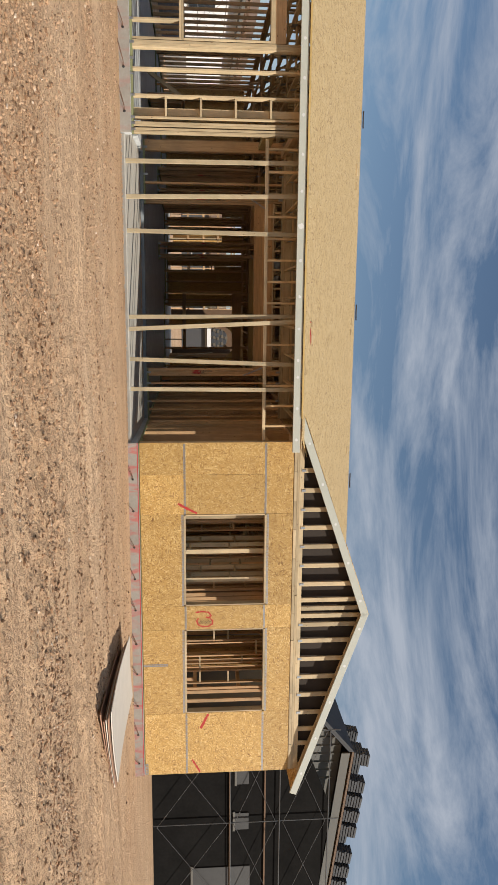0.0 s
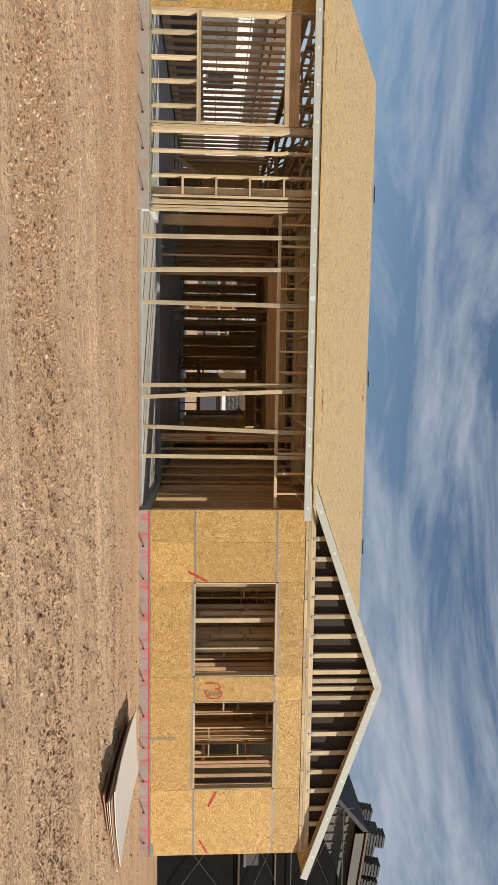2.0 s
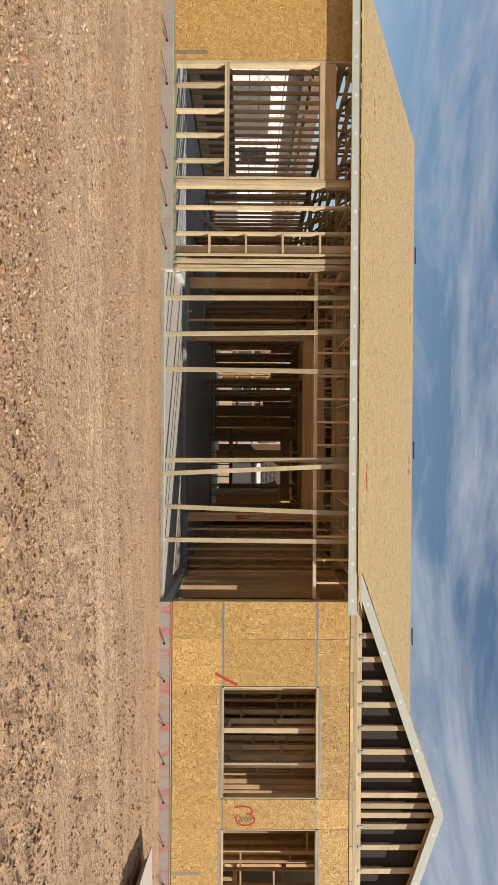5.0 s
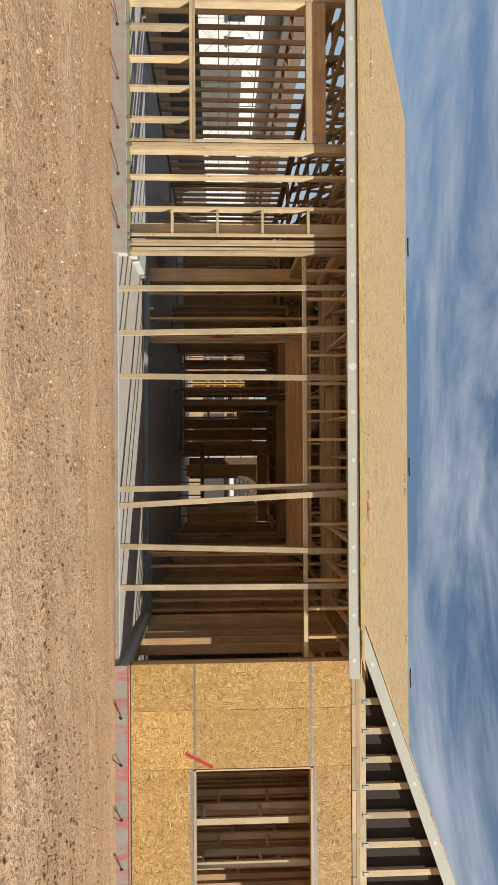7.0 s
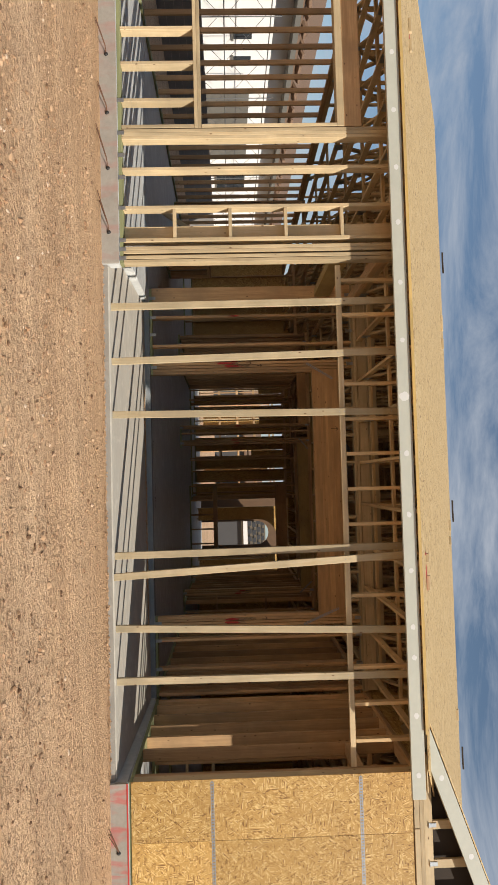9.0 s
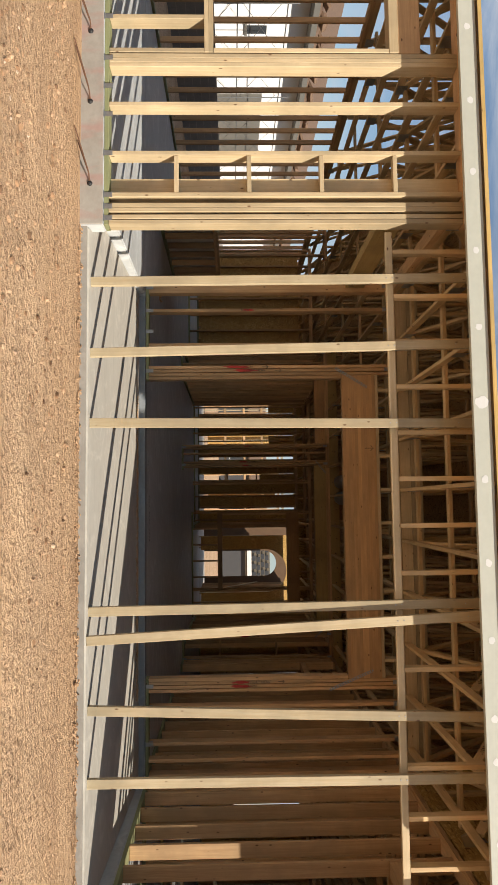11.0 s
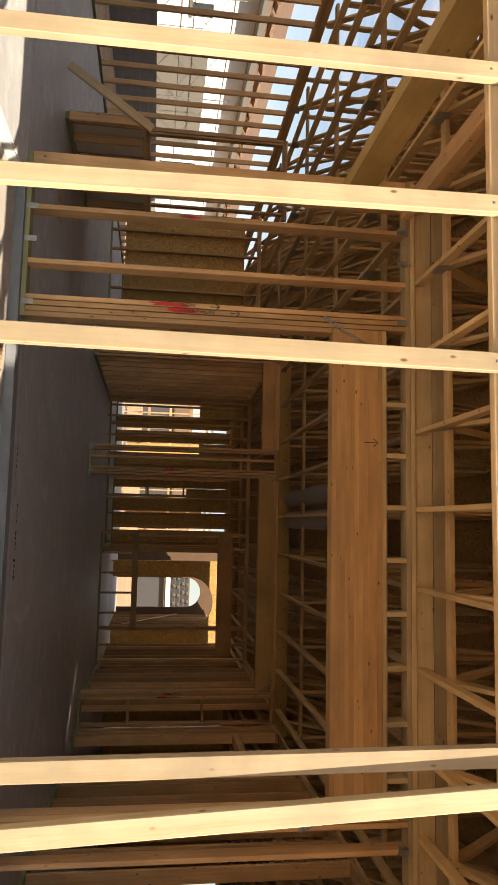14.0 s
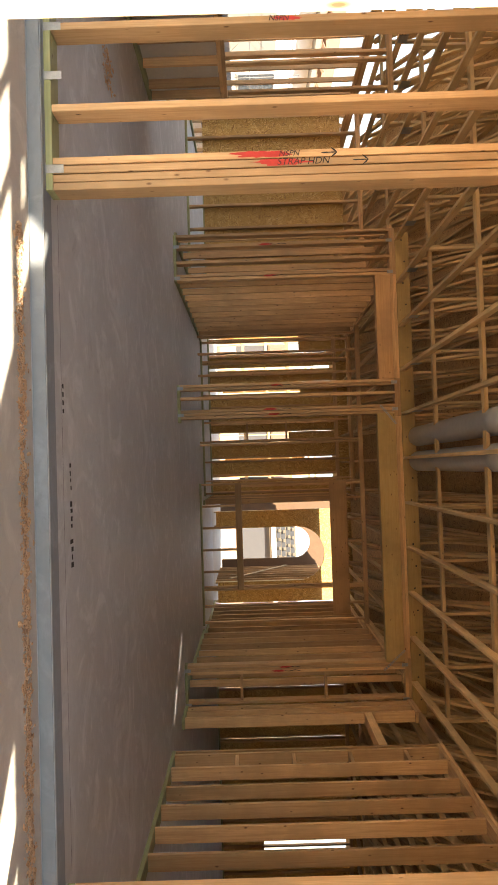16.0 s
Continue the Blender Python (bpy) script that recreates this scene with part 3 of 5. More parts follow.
def sheet(x0, x1, z0, z1, parent):
    g = 0.002
    me = box_mesh(x1 - x0 - 2 * g, OSB_T, z1 - z0 - 2 * g, M_OSB, 0.0015)
    return link("sheathing_sheet", me, None, parent, Matrix.Translation(((x0 + x1) / 2, FRONT + OSB_T / 2 - 0.001, (z0 + z1) / 2)))


SEAM = (0.02, 0.872, 2.44, 2.985)
for x0, x1 in ((SLAB_R, 3.90), (3.90, 4.69), (6.585, 7.085), (8.92, 10.30)):
    for z0, z1 in zip(SEAM, SEAM[1:]):
        sheet(x0, x1, z0, z1, wf)
for x0, x1 in ((4.69, 6.585), (7.085, 8.92)):
    sheet(x0, x1, SEAM[0], WZ[0] - T2, wf)
    sheet(x0, x1, WZ[1] + T2, SEAM[3], wf)
for x0, x1 in ((-6.85, -5.71),):
    sheet(x0, x1, 0.02, 2.985, wl1)


# ---- roof ----
def roof_plate(name, pts, mat_top, mat_under, label, thick=0.012):
    bm = bmesh.new()
    a, b, c = (Vector(p) for p in pts[:3])
    nrm = (b - a).cross(c - a).normalized()
    if nrm.z < 0:
        pts = pts[::-1]
        nrm = -nrm
    top, bot = slab_mesh(bm, pts, -nrm * thick)
    bot.material_index = 1
    me = bpy.data.meshes.new(name)
    bm.to_mesh(me)
    bm.free()
    ob = link(name, me, None)
    me.materials.append(mat_top)
    me.materials.append(mat_under)
    return tagged(ob, label, "roof", kind="structure")


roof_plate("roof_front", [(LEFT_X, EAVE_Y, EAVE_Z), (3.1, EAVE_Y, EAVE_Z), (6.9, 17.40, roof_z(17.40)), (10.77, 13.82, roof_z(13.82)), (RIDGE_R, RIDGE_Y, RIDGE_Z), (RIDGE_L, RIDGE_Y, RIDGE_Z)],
           M_ROOF, M_UNDER_SHADE, "yellow strand board roof sheathing without covering")
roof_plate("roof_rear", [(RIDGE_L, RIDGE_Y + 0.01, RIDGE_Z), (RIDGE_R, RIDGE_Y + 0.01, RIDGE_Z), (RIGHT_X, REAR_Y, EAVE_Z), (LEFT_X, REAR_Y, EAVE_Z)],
           M_ROOF, M_UNDER_SHADE, "rear roof slope of bare strand board sheathing")
rk = base("rake_board", (LEFT_X, 20, PLATE), "pale edge board along the open gable end of the roof", "bargeboard", kind="structure")
for ya, yb in ((EAVE_Y + 0.02, RIDGE_Y - 0.02), (RIDGE_Y + 0.02, REAR_Y)):
    stick("sheathing_edge", (LEFT_X - 0.008, ya, roof_z(ya) - 0.012), (LEFT_X - 0.008, yb, roof_z(yb) - 0.012), 0.012, 0.03, M_EDGE, rk, side=(1, 0, 0))
roof_plate("roof_right", [(RIGHT_X, EAVE_Y + 0.3, EAVE_Z), (RIGHT_X, REAR_Y, EAVE_Z), (RIDGE_R, RIDGE_Y, RIDGE_Z)], M_ROOF, M_OSB, "hipped end of the sheathed roof")
GZ0 = GAB_Z - 0.345 * 4.0
roof_plate("roof_gable_left", [(GAB_X - 4.05, GAB_Y, GZ0), (GAB_X, GAB_Y, GAB_Z), (GAB_X, 17.42, GAB_Z), (GAB_X - 4.05, 13.79, GZ0)], M_ROOF, M_OSB, "sheathed slope of the front gable")
roof_plate("roof_gable_right", [(GAB_X, GAB_Y, GAB_Z), (GAB_X + 4.0, GAB_Y, GZ0), (GAB_X + 4.0, 16.5, GZ0), (GAB_X, 17.42, GAB_Z)], M_ROOF, M_OSB, "sheathed slope of the front gable")

# eave boards
ev = base("eave_fascia", (-5, EAVE_Y, 2.9), "pale primed eave board with white filler spots", "fascia", kind="structure")
box("fascia_board", LEFT_X, 3.40, EAVE_Y + 0.02, EAVE_Y + 0.06, 2.895, 3.035, M_FASCIA, ev)
box("sheathing_edge", LEFT_X, 2.75, EAVE_Y - 0.012, EAVE_Y - 0.002, 3.045, 3.075, M_EDGE, ev)
gb = base("gable_bargeboard", (GAB_X, GAB_Y, 3.1), "pale primed bargeboards of the front gable", "bargeboard", kind="structure")
for sgn in (-1, 1):
    n = Vector((0.35 * sgn, 0, 1)).normalized()
    a = Vector((GAB_X, GAB_Y - 0.02, GAB_Z)) - n * 0.085
    b = Vector((GAB_X + sgn * 4.0, GAB_Y - 0.02, GZ0)) - n * 0.085
    stick("bargeboard", a, b, 0.145, 0.038, M_FASCIA, gb, side=n)

# short lookouts between the eave board and the wall line
for k in range(24):
    x = -6.6 + 0.388 * k
    stick("lookout", (x, EAVE_Y + 0.065, roof_z(EAVE_Y + 0.065) - 0.09), (x, 14.75, roof_z(14.75) - 0.09), 0.036, 0.085, M_TRUSS, ev)

# gable end truss and the ones behind it
gt = base("gable_truss", (GAB_X, FRONT, PLATE), "open gable end truss with bare upright studs", "truss", kind="structure")
box("bottom_chord", SLAB_R, 10.28, FRONT + 0.02, FRONT + 0.058, 3.10, 3.19, M_STUD, gt)
for k in range(12):
    xa = SLAB_R + 0.003 + 0.585 * k
    box("blocking", xa, min(xa + 0.58, 10.28), FRONT - 0.012 - 0.004 * (k % 2), FRONT + 0.085, 2.99, 3.047, M_STUD, gt)
box("top_plate", SLAB_R, 6.4, FRONT - 0.006, FRONT + 0.09, 3.05, 3.095, M_STUD, gt)
box("top_plate", 6.41, 10.28, FRONT - 0.006, FRONT + 0.09, 3.05, 3.095, M_STUD, gt)
for s in (3.84, 4.24, 4.63, 5.0, 5.39, 5.79, 6.18, 6.52, 6.70, 6.86, 7.05, 7.40, 7.80, 8.2, 8.6, 9.0, 9.38, 9.71):
    top = GAB_Z - 0.345 * abs(s - GAB_X) - 0.11
    if top > 3.25:
        box("gable_stud", s - 0.045, s + 0.045, FRONT + 0.02, FRONT + 0.058, 3.191, top, M_STUD, gt)
for sgn in (-1, 1):
    n = Vector((0.35 * sgn, 0, 1)).normalized()
    for yy in (FRONT + 0.04, 14.5, 15.1):
        a = Vector((GAB_X, yy, GAB_Z)) - n * 0.065
        b = Vector((GAB_X + sgn * 3.6, yy, GZ0 + 0.105)) - n * 0.065
        stick("top_chord", a, b, 0.09, 0.038, M_STUD, gt, side=n)
for yy in (14.5, 15.1):
    for s in (5.2, 6.6, 8.0):
        box("web", s - 0.045, s + 0.045, yy, yy + 0.038, 3.12, GAB_Z - 0.35 * abs(s - GAB_X) - 0.12, M_STUD, gt)


box("soffit_board", 2.98, 3.36, EAVE_Y + 0.065, FRONT - 0.015, 3.060, 3.072, M_STUD, gt)
bm = bmesh.new()
slab_mesh(bm, [(3.30, 13.80, 3.115), (3.30, 17.2, 3.10), (3.30, 17.2, roof_z(17.2) - 0.03), (3.30, 13.80, roof_z(13.80) - 0.03)], (0.012, 0, 0))
bmesh.ops.recalc_face_normals(bm, faces=bm.faces[:])
part("side_sheet", bm, M_OSB, gt, "strand board closing the side of the attic")


# added black sheet: gives the gable's inner shade and keeps sun off the floor
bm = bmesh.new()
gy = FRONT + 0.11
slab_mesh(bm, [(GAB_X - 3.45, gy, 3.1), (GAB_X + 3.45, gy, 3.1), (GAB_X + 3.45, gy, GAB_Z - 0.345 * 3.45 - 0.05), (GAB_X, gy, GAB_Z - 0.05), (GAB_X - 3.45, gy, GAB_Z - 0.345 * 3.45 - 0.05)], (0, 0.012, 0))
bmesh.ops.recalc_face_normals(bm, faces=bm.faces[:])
part("attic_shade_screen", bm, M_FELT_SHADE, gt, "added black sheet standing for the shade behind the open gable")


# roof trusses over the house
def truss(x):
    y_in = EAVE_Y + 0.55 if x < 3.3 else 17.0
    t = base("roof_truss", (x, 15, PLATE), "plain softwood roof truss with diagonal webs", "truss", group="roof trusses")
    yb = REAR_Y - 0.3
    box("bottom_chord", x - T2 / 2, x + T2 / 2, y_in, yb, PLATE + 0.002, PLATE + 0.08, M_TRUSS, t)
    for (ya, yz) in ((y_in + 0.02, RIDGE_Y), (RIDGE_Y, yb)):
        a, b = Vector((x, ya, roof_z(ya) - 0.075)), Vector((x, yz, roof_z(yz) - 0.075))
        stick("top_chord", a, b, T2, 0.088, M_TRUSS, t)
    low = [14.6, 16.4, 18.2, 20.28, 22.3, 24.4, 26.6, 28.8]
    hi = [15.5, 17.3, 19.1, 20.28, 21.5, 23.4, 25.5, 27.7]
    seq = []
    for a, b in zip(low, hi):
        seq += [(a, PLATE + 0.09), (b, roof_z(b) - 0.1)]
    for p, q in zip(seq, seq[1:]):
        if min(p[0], q[0]) > y_in and abs(p[0] - q[0]) + abs(p[1] - q[1]) > 0.3:
            stick("web", (x + 0.001, p[0], p[1]), (x + 0.001, q[0], q[1]), T2 - 0.004, 0.088, M_TRUSS, t)
    for yy in (15.5, 17.3, 19.1, 21.5, 23.4):
        if yy > y_in + 0.3:
            box("upright", x - 0.0165, x + 0.0165, yy - 0.04, yy + 0.04, PLATE + 0.083, roof_z(yy) - 0.13, M_TRUSS, t)
    for yy in (14.6, 16.4, 18.2, 22.3):
        if yy > y_in:
            box("gusset_plate", x + 0.0195, x + 0.0215, yy - 0.09, yy + 0.09, PLATE + 0.015, PLATE + 0.135, M_STEEL, t)
    if -2.5 < x < 3.2:
        p, q = Vector((x, seq[0][0], seq[0][1])), Vector((x, seq[1][0], seq[1][1]))
        off = Vector((0.0185 if x < 0 else -0.0185, 0, 0))
        for k in range(6):
            c = p + (q - p) * (0.25 + 0.05 * k) + off
            u = (q - p).normalized() * (0.006 + 0.004 * (k % 3))
            stick("grade_stamp", c - u, c + u, 0.0015, 0.03 + 0.012 * (k % 2), M_INK, t)
    return t


for i in range(28):
    truss(-6.78 + 0.61 * i)
br = base("truss_bracing", (0, 20, PLATE + 0.2), "long lateral braces nailed across the roof trusses", "bracing", kind="structure")
for yy, zz in ((17.9, 3.19), (19.8, 3.19), (21.6, 3.19), (24.0, 3.19), (18.0, 4.35), (22.5, 4.7), (15.2, 3.19), (16.4, 3.19), (15.9, 3.75)):
    box("lateral_brace", -6.74, 3.2, yy, yy + 0.089, zz, zz + T2, M_TRUSS, br)


# ---- shoring under the eave ----
def prop(xb, xt, y=14.03, top=3.05):
    p = base("shoring_stud", (xb, y, -0.125), "pale upright softwood prop standing on the patio edge", "prop", group="props along the patio edge")
    stick("post", (xb, y, -0.125), (xt, y, top), 0.076, 0.045, M_PROP, p)
    for z in (2.36, 2.41, 2.93):
        f = (z + 0.125) / (top + 0.125)
        box("nail", xb + (xt - xb) * f - 0.004, xb + (xt - xb) * f + 0.004, y - 0.0255, y - 0.0215, z - 0.004, z + 0.004, M_STEEL, p)
    return p


for xb, xt in ((-1.795, -1.815), (-1.19, -1.245), (-0.605, -0.575), (0.925, 0.90), (1.70, 1.805), (2.26, 2.28)):
    prop(xb, xt)
prop(1.145, 0.99, y=13.97)
box("shoring_ledger", SLAB_L + 0.01, SLAB_R - 0.01, 14.056, 14.094, 2.368, 2.428, M_STUD)
tagged(bpy.data.objects["shoring_ledger"], "long horizontal softwood ledger with short uprights behind the props", "ledger")
for k in range(-6, 8):
    x = 0.27 + 0.388 * k
    box("upright", x - T2 / 2, x + T2 / 2, 14.058, 14.146, 2.429, PLATE, M_TRUSS, bpy.data.objects["shoring_ledger"])

# ---- great room ----
wg = wall("wall_great_right", (3.2, 19, 0), "bare stud side wall of the great room")
wall_y(wg, 3.2, BACK + T6 + 0.01, 21.41, [17.1, 17.5, 17.9, 18.35, 18.8, 19.24, 19.68, 20.1, 20.5, 20.95, 21.30, 21.39], depth=0.14)
box("header", 3.2, 3.34, 21.42, 22.5, 2.35, 2.45, M_INNER, wg)
wall_y(wg, 3.2, 22.45, MID - 0.01, [22.5, 22.72, 22.9], depth=0.14)
box("top_plate", 3.2, 3.34, 21.42, 22.44, PLATE - T2, PLATE, M_INNER, wg)
for z in (0.72, 1.35, 1.98, 2.6):
    box("block", 3.21, 3.33, 20.97, 21.28, z, z + T2, M_INNER, wg)
    box("block", 3.21, 3.33, 17.12, 17.48, z, z + T2, M_INNER, wg)

wm = wall("wall_great_back", (0, MID, 0), "framed wall with a doorway and a wide cased opening")
wall_x(wm, -3.27, -2.62, MID, [-3.25, -3.1, -2.88, -2.69, -2.64])
wall_x(wm, -1.17, -0.65, MID, [-1.15, -1.105, -0.98, -0.80, -0.755, -0.71])
wall_x(wm, 2.66, 3.45, MID, [2.69, 2.735, 2.78, 3.18, 3.42])
for z in (PLATE - T2, PLATE - 2 * T2 - 0.002):
    box("top_plate", -2.619, -1.171, MID, MID + T6, z, z + T2, M_INNER, wm)
    box("top_plate", -0.649, 2.659, MID, MID + T6, z, z + T2, M_INNER, wm)
box("header", -2.62, -1.17, MID - 0.003, MID + T6, 2.79, 2.998, M_GLULAM, wm)
box("header", -0.70, 2.70, MID - 0.004, MID + T6, 2.75, 2.998, M_LVL, wm, "yellow laminated veneer header")
for z, a, b in ((0.75, 2.80, 3.16), (1.9, 2.80, 3.16)):
    box("block", a, b, MID + 0.02, MID + 0.11, z, z + T2, M_INNER, wm)
rim = base("rim_board", (0, MID, PLATE), "yellow rim board over the wide opening", "beam", kind="structure")
box("rim", -3.2, 3.4, MID - 0.012, MID + 0.03, PLATE + 0.003, PLATE + 0.185, M_LVL, rim)
for k in range(22):
    box("nail_plate", -3.1 + 0.3 * k, -3.08 + 0.3 * k, MID - 0.0145, MID - 0.0125, PLATE + 0.08 + 0.03 * (k % 2), PLATE + 0.1 + 0.03 * (k % 2), M_INK, rim)

# ---- entry hall ----
wh = wall("wall_hall_right", (2.95, 24.7, 0), "bare stud side wall of the hall")
wall_y(wh, 2.95, MID + T6 + 0.01, FAR - 0.01, spaced(23.25, 26.3), depth=0.09)
wk = wall("wall_hall_half", (1.2, FAR, 0), "framed half wall with a pass-through opening")
box("bottom_plate", 0.27, 2.9, FAR, FAR + 0.09, 0, T2, M_TREATED, wk)
for s in spaced(0.29, 2.3):
    box("cripple", s - T2 / 2, s + T2 / 2, FAR, FAR + 0.09, T2 + 0.001, 0.66, M_INNER, wk)
box("sill", 0.27, 2.25, FAR - 0.01, FAR + 0.1, 0.661, 0.78, M_INNER, wk)
for s in (0.29, 0.335, 2.20, 2.245, 2.55, 2.85):
    box("stud", s - T2 / 2, s + T2 / 2, FAR, FAR + 0.09, 0.781 if s < 2.2 else T2 + 0.001, PLATE - 0.08, M_INNER, wk)
box("header", 0.30, 2.74, FAR - 0.012, FAR - 0.002, 2.42, 2.74, M_GLULAM, wk)
for s in spaced(0.6, 2.6):
    box("cripple", s - T2 / 2, s + T2 / 2, FAR, FAR + 0.09, 2.742, PLATE - 0.08, M_INNER, wk)
box("top_plate", -3.3, 2.95, FAR, FAR + 0.09, PLATE - 0.078, PLATE, M_INNER, wk)
for s in (-0.5, -0.45, -0.95, -1.35, -1.76, -2.17, -2.5):
    box("stud", s - T2 / 2, s + T2 / 2, FAR, FAR + 0.09, T2, PLATE - 0.08, M_INNER, wk)


# entry wall with an arched opening
def arch_panel(name, x0, x1, y, zt, cx, half, spring, thick, mat, parent):
    bm = bmesh.new()
    prof = [(x0, 0.0), (cx - half, 0.0)]
    for k in range(25):
        a = math.pi - k * math.pi / 24
        prof.append((cx + half * math.cos(a), spring + half * math.sin(a)))
    prof += [(cx + half, 0.0), (x1, 0.0), (x1, zt), (x0, zt)]
    f = bm.faces.new([bm.verts.new((a, y, b)) for a, b in prof])
    r = bmesh.ops.extrude_face_region(bm, geom=[f])
    for v in r["geom"]:
        if isinstance(v, bmesh.types.BMVert):
            v.co.y += thick
    bmesh.ops.recalc_face_normals(bm, faces=bm.faces[:])
    return part(name, bm, mat, parent)


we = wall("wall_entry", (1.2, ENTRY, 0), "strand board entry wall with an arched opening")
ARCH_Y, ARCH_X, ARCH_R, ARCH_S = 31.9, 2.265, 0.70, 2.115
arch_panel("arch_sheet", 1.12, 3.5, ARCH_Y, 3.3, ARCH_X, ARCH_R, ARCH_S, 0.012, M_OSB, we)
arch_panel("arch_sheet", 1.12, 3.5, ARCH_Y + 0.16, 3.3, ARCH_X, ARCH_R + 0.01, ARCH_S, 0.012, M_OSB, we)
for k in range(13):
    ang = math.pi * (k + 0.5) / 13
    c = Vector((ARCH_X + (ARCH_R + 0.03) * math.cos(ang), 0, ARCH_S + (ARCH_R + 0.03) * math.sin(ang)))
    stick("arch_block", c + Vector((0, ARCH_Y + 0.014, 0)), c + Vector((0, ARCH_Y + 0.158, 0)), 0.05, 0.07, M_STUD, we, side=(math.cos(ang), 0, math.sin(ang)))
for s in (1.14, 1.5, 2.98, 3.46):
    box("stud", s - T2 / 2, s + T2 / 2, ARCH_Y + 0.014, ARCH_Y + 0.158, -0.058, 3.28, M_STUD, we)
wop = wall("wall_porch_outer", (2.2, 34.5, 0), "brown boarded outer porch wall with an arched opening")
arch_panel("arch_sheet", 0.9, 3.6, 34.5, 3.3, 2.24, 0.46, 2.18, 0.12, M_BROWN, wop)
wy = wall("wall_entry_right", (2.5, 28, 0), "bare stud wall beside the entry")
wall_y(wy, 3.1, FAR + 0.2, ENTRY - 0.05, spaced(26.8, 30.0), depth=0.09)
wz = wall("wall_entry_left", (-0.1, 28, 0), "bare stud wall beside the entry")
wall_y(wz, 0.62, FAR + 0.9, ENTRY - 0.05, spaced(27.5, 30.0), depth=0.09)
wv = wall("wall_rear", (-4, ENTRY, 0), "framed rear wall with open bays")
wall_x(wv, -6.8, 0.7, ENTRY, spaced(-6.75, 0.6, 0.406), depth=0.09)
for x0, x1, z0, z1 in ((-6.8, -6.6, 0, 3), (-6.6, -5.5, 0, 0.85), (-5.5, -3.4, 0, 3), (-3.4, -2.75, 2.2, 3), (-2.75, -2.42, 0, 3), (-2.36, -2.05, 0, 3), (-2.05, -1.72, 2.2, 3), (-1.72, -1.38, 0, 3), (-1.31, -0.85, 0, 3), (-0.85, -0.6, 1.9, 3), (-0.6, -0.27, 0, 3), (-0.21, 0.2, 0, 3), (0.26, 0.75, 0, 3)):
    box("sheathing_sheet", x0 + 0.003, x1 - 0.003, ENTRY + 0.092, ENTRY + 0.104, z0, z1, M_OSB, wv)
for x0, x1, z0, z1 in ((3.35, 5.2, 0, 3), (5.2, 6.4, 0, 3), (6.4, 8.6, 0, 3), (8.6, 9.3, 0, 1.0), (9.3, 10.28, 0, 3)):
    box("sheathing_sheet", x0 + 0.003, x1 - 0.003, ENTRY + 0.092, ENTRY + 0.104, z0, z1, M_OSB, wv)
for y0, y1 in ((FAR + 0.2, 27.9), (27.9, 29.1), (29.1, ENTRY - 0.06)):
    box("sheathing_sheet", 3.192, 3.204, y0 + 0.002, y1 - 0.002, 0.02, 2.98, M_OSB, wy)
wall_x(wv, 3.35, 10.2, ENTRY, spaced(3.4, 10.1, 0.61), depth=0.09)

wpo = wall("wall_porch_frame", (-2, 36.4, 0), "sunlit bare stud frame of the next house")
wall_x(wpo, -5.4, 1.0, 36.4, spaced(-5.3, 0.9), z0=GROUND - 0.05, depth=0.09, mat=M_PROP)
for z in (0.75, 1.5, 2.2):
    box("rail", -5.38, 0.98, 36.36, 36.398, z, z + 0.09, M_INNER, wpo)
wpn = wall("wall_next_house", (-2, 39.0, 0), "shaded inner stud frame of the next house")
wall_x(wpn, -6.4, 1.0, 39.0, spaced(-6.3, 0.9, 0.3), z0=GROUND - 0.05, depth=0.09, mat=M_INNER)
for x0, x1 in ((-5.6, -4.5), (-3.2, -2.3), (-0.9, 0.2)):
    box("sheathing_sheet", x0, x1, 39.095, 39.107, 0.0, 2.9, M_OSB, wpn)

fr = base("frieze_board", (0, ENTRY, PLATE), "strand board closing the gap above the rear wall", "frieze", kind="structure")
box("frieze", -6.8, 10.28, ENTRY + 0.05, ENTRY + 0.062, PLATE + 0.002, PLATE + 0.24, M_OSB, fr)
wu = wall("wall_hall_cross", (-1.5, 27.7, 0), "bare stud partition across the hall")
wall_x(wu, -3.3, 0.55, 27.7, [-3.25, -2.6, -2.2, -2.16, -1.5, -1.46, -0.95, -0.54, -0.14, 0.25, 0.5], depth=0.09)
for z in (0.9, 1.7):
    box("block", -0.93, -0.56, 27.71, 27.78, z, z + T2, M_INNER, wu)
wt = wall("wall_hall_left", (-2.4, 25, 0), "bare stud partition beside the hall")
wall_y(wt, -2.72, MID + T6 + 0.01, 27.69, spaced(23.4, 27.5), depth=0.09)
wpw = wall("wall_porch_side", (2.5, 33, 0), "brown boarded side wall of the porch")
box("boarding", 2.97, 2.995, 32.08, 34.48, -0.06, 2.85, M_BROWN, wpw)
for yy in (32.1, 32.5, 32.9, 33.3, 33.7, 34.1, 34.4):
    box("stud", 2.92, 2.968, yy, yy + T2, -0.06, 2.85, M_INNER, wpw)
stick("brace", (2.90, 32.1, 0.3), (2.90, 34.4, 1.9), 0.02, 0.089, M_STUD, wpw, side=(1, 0, 0))

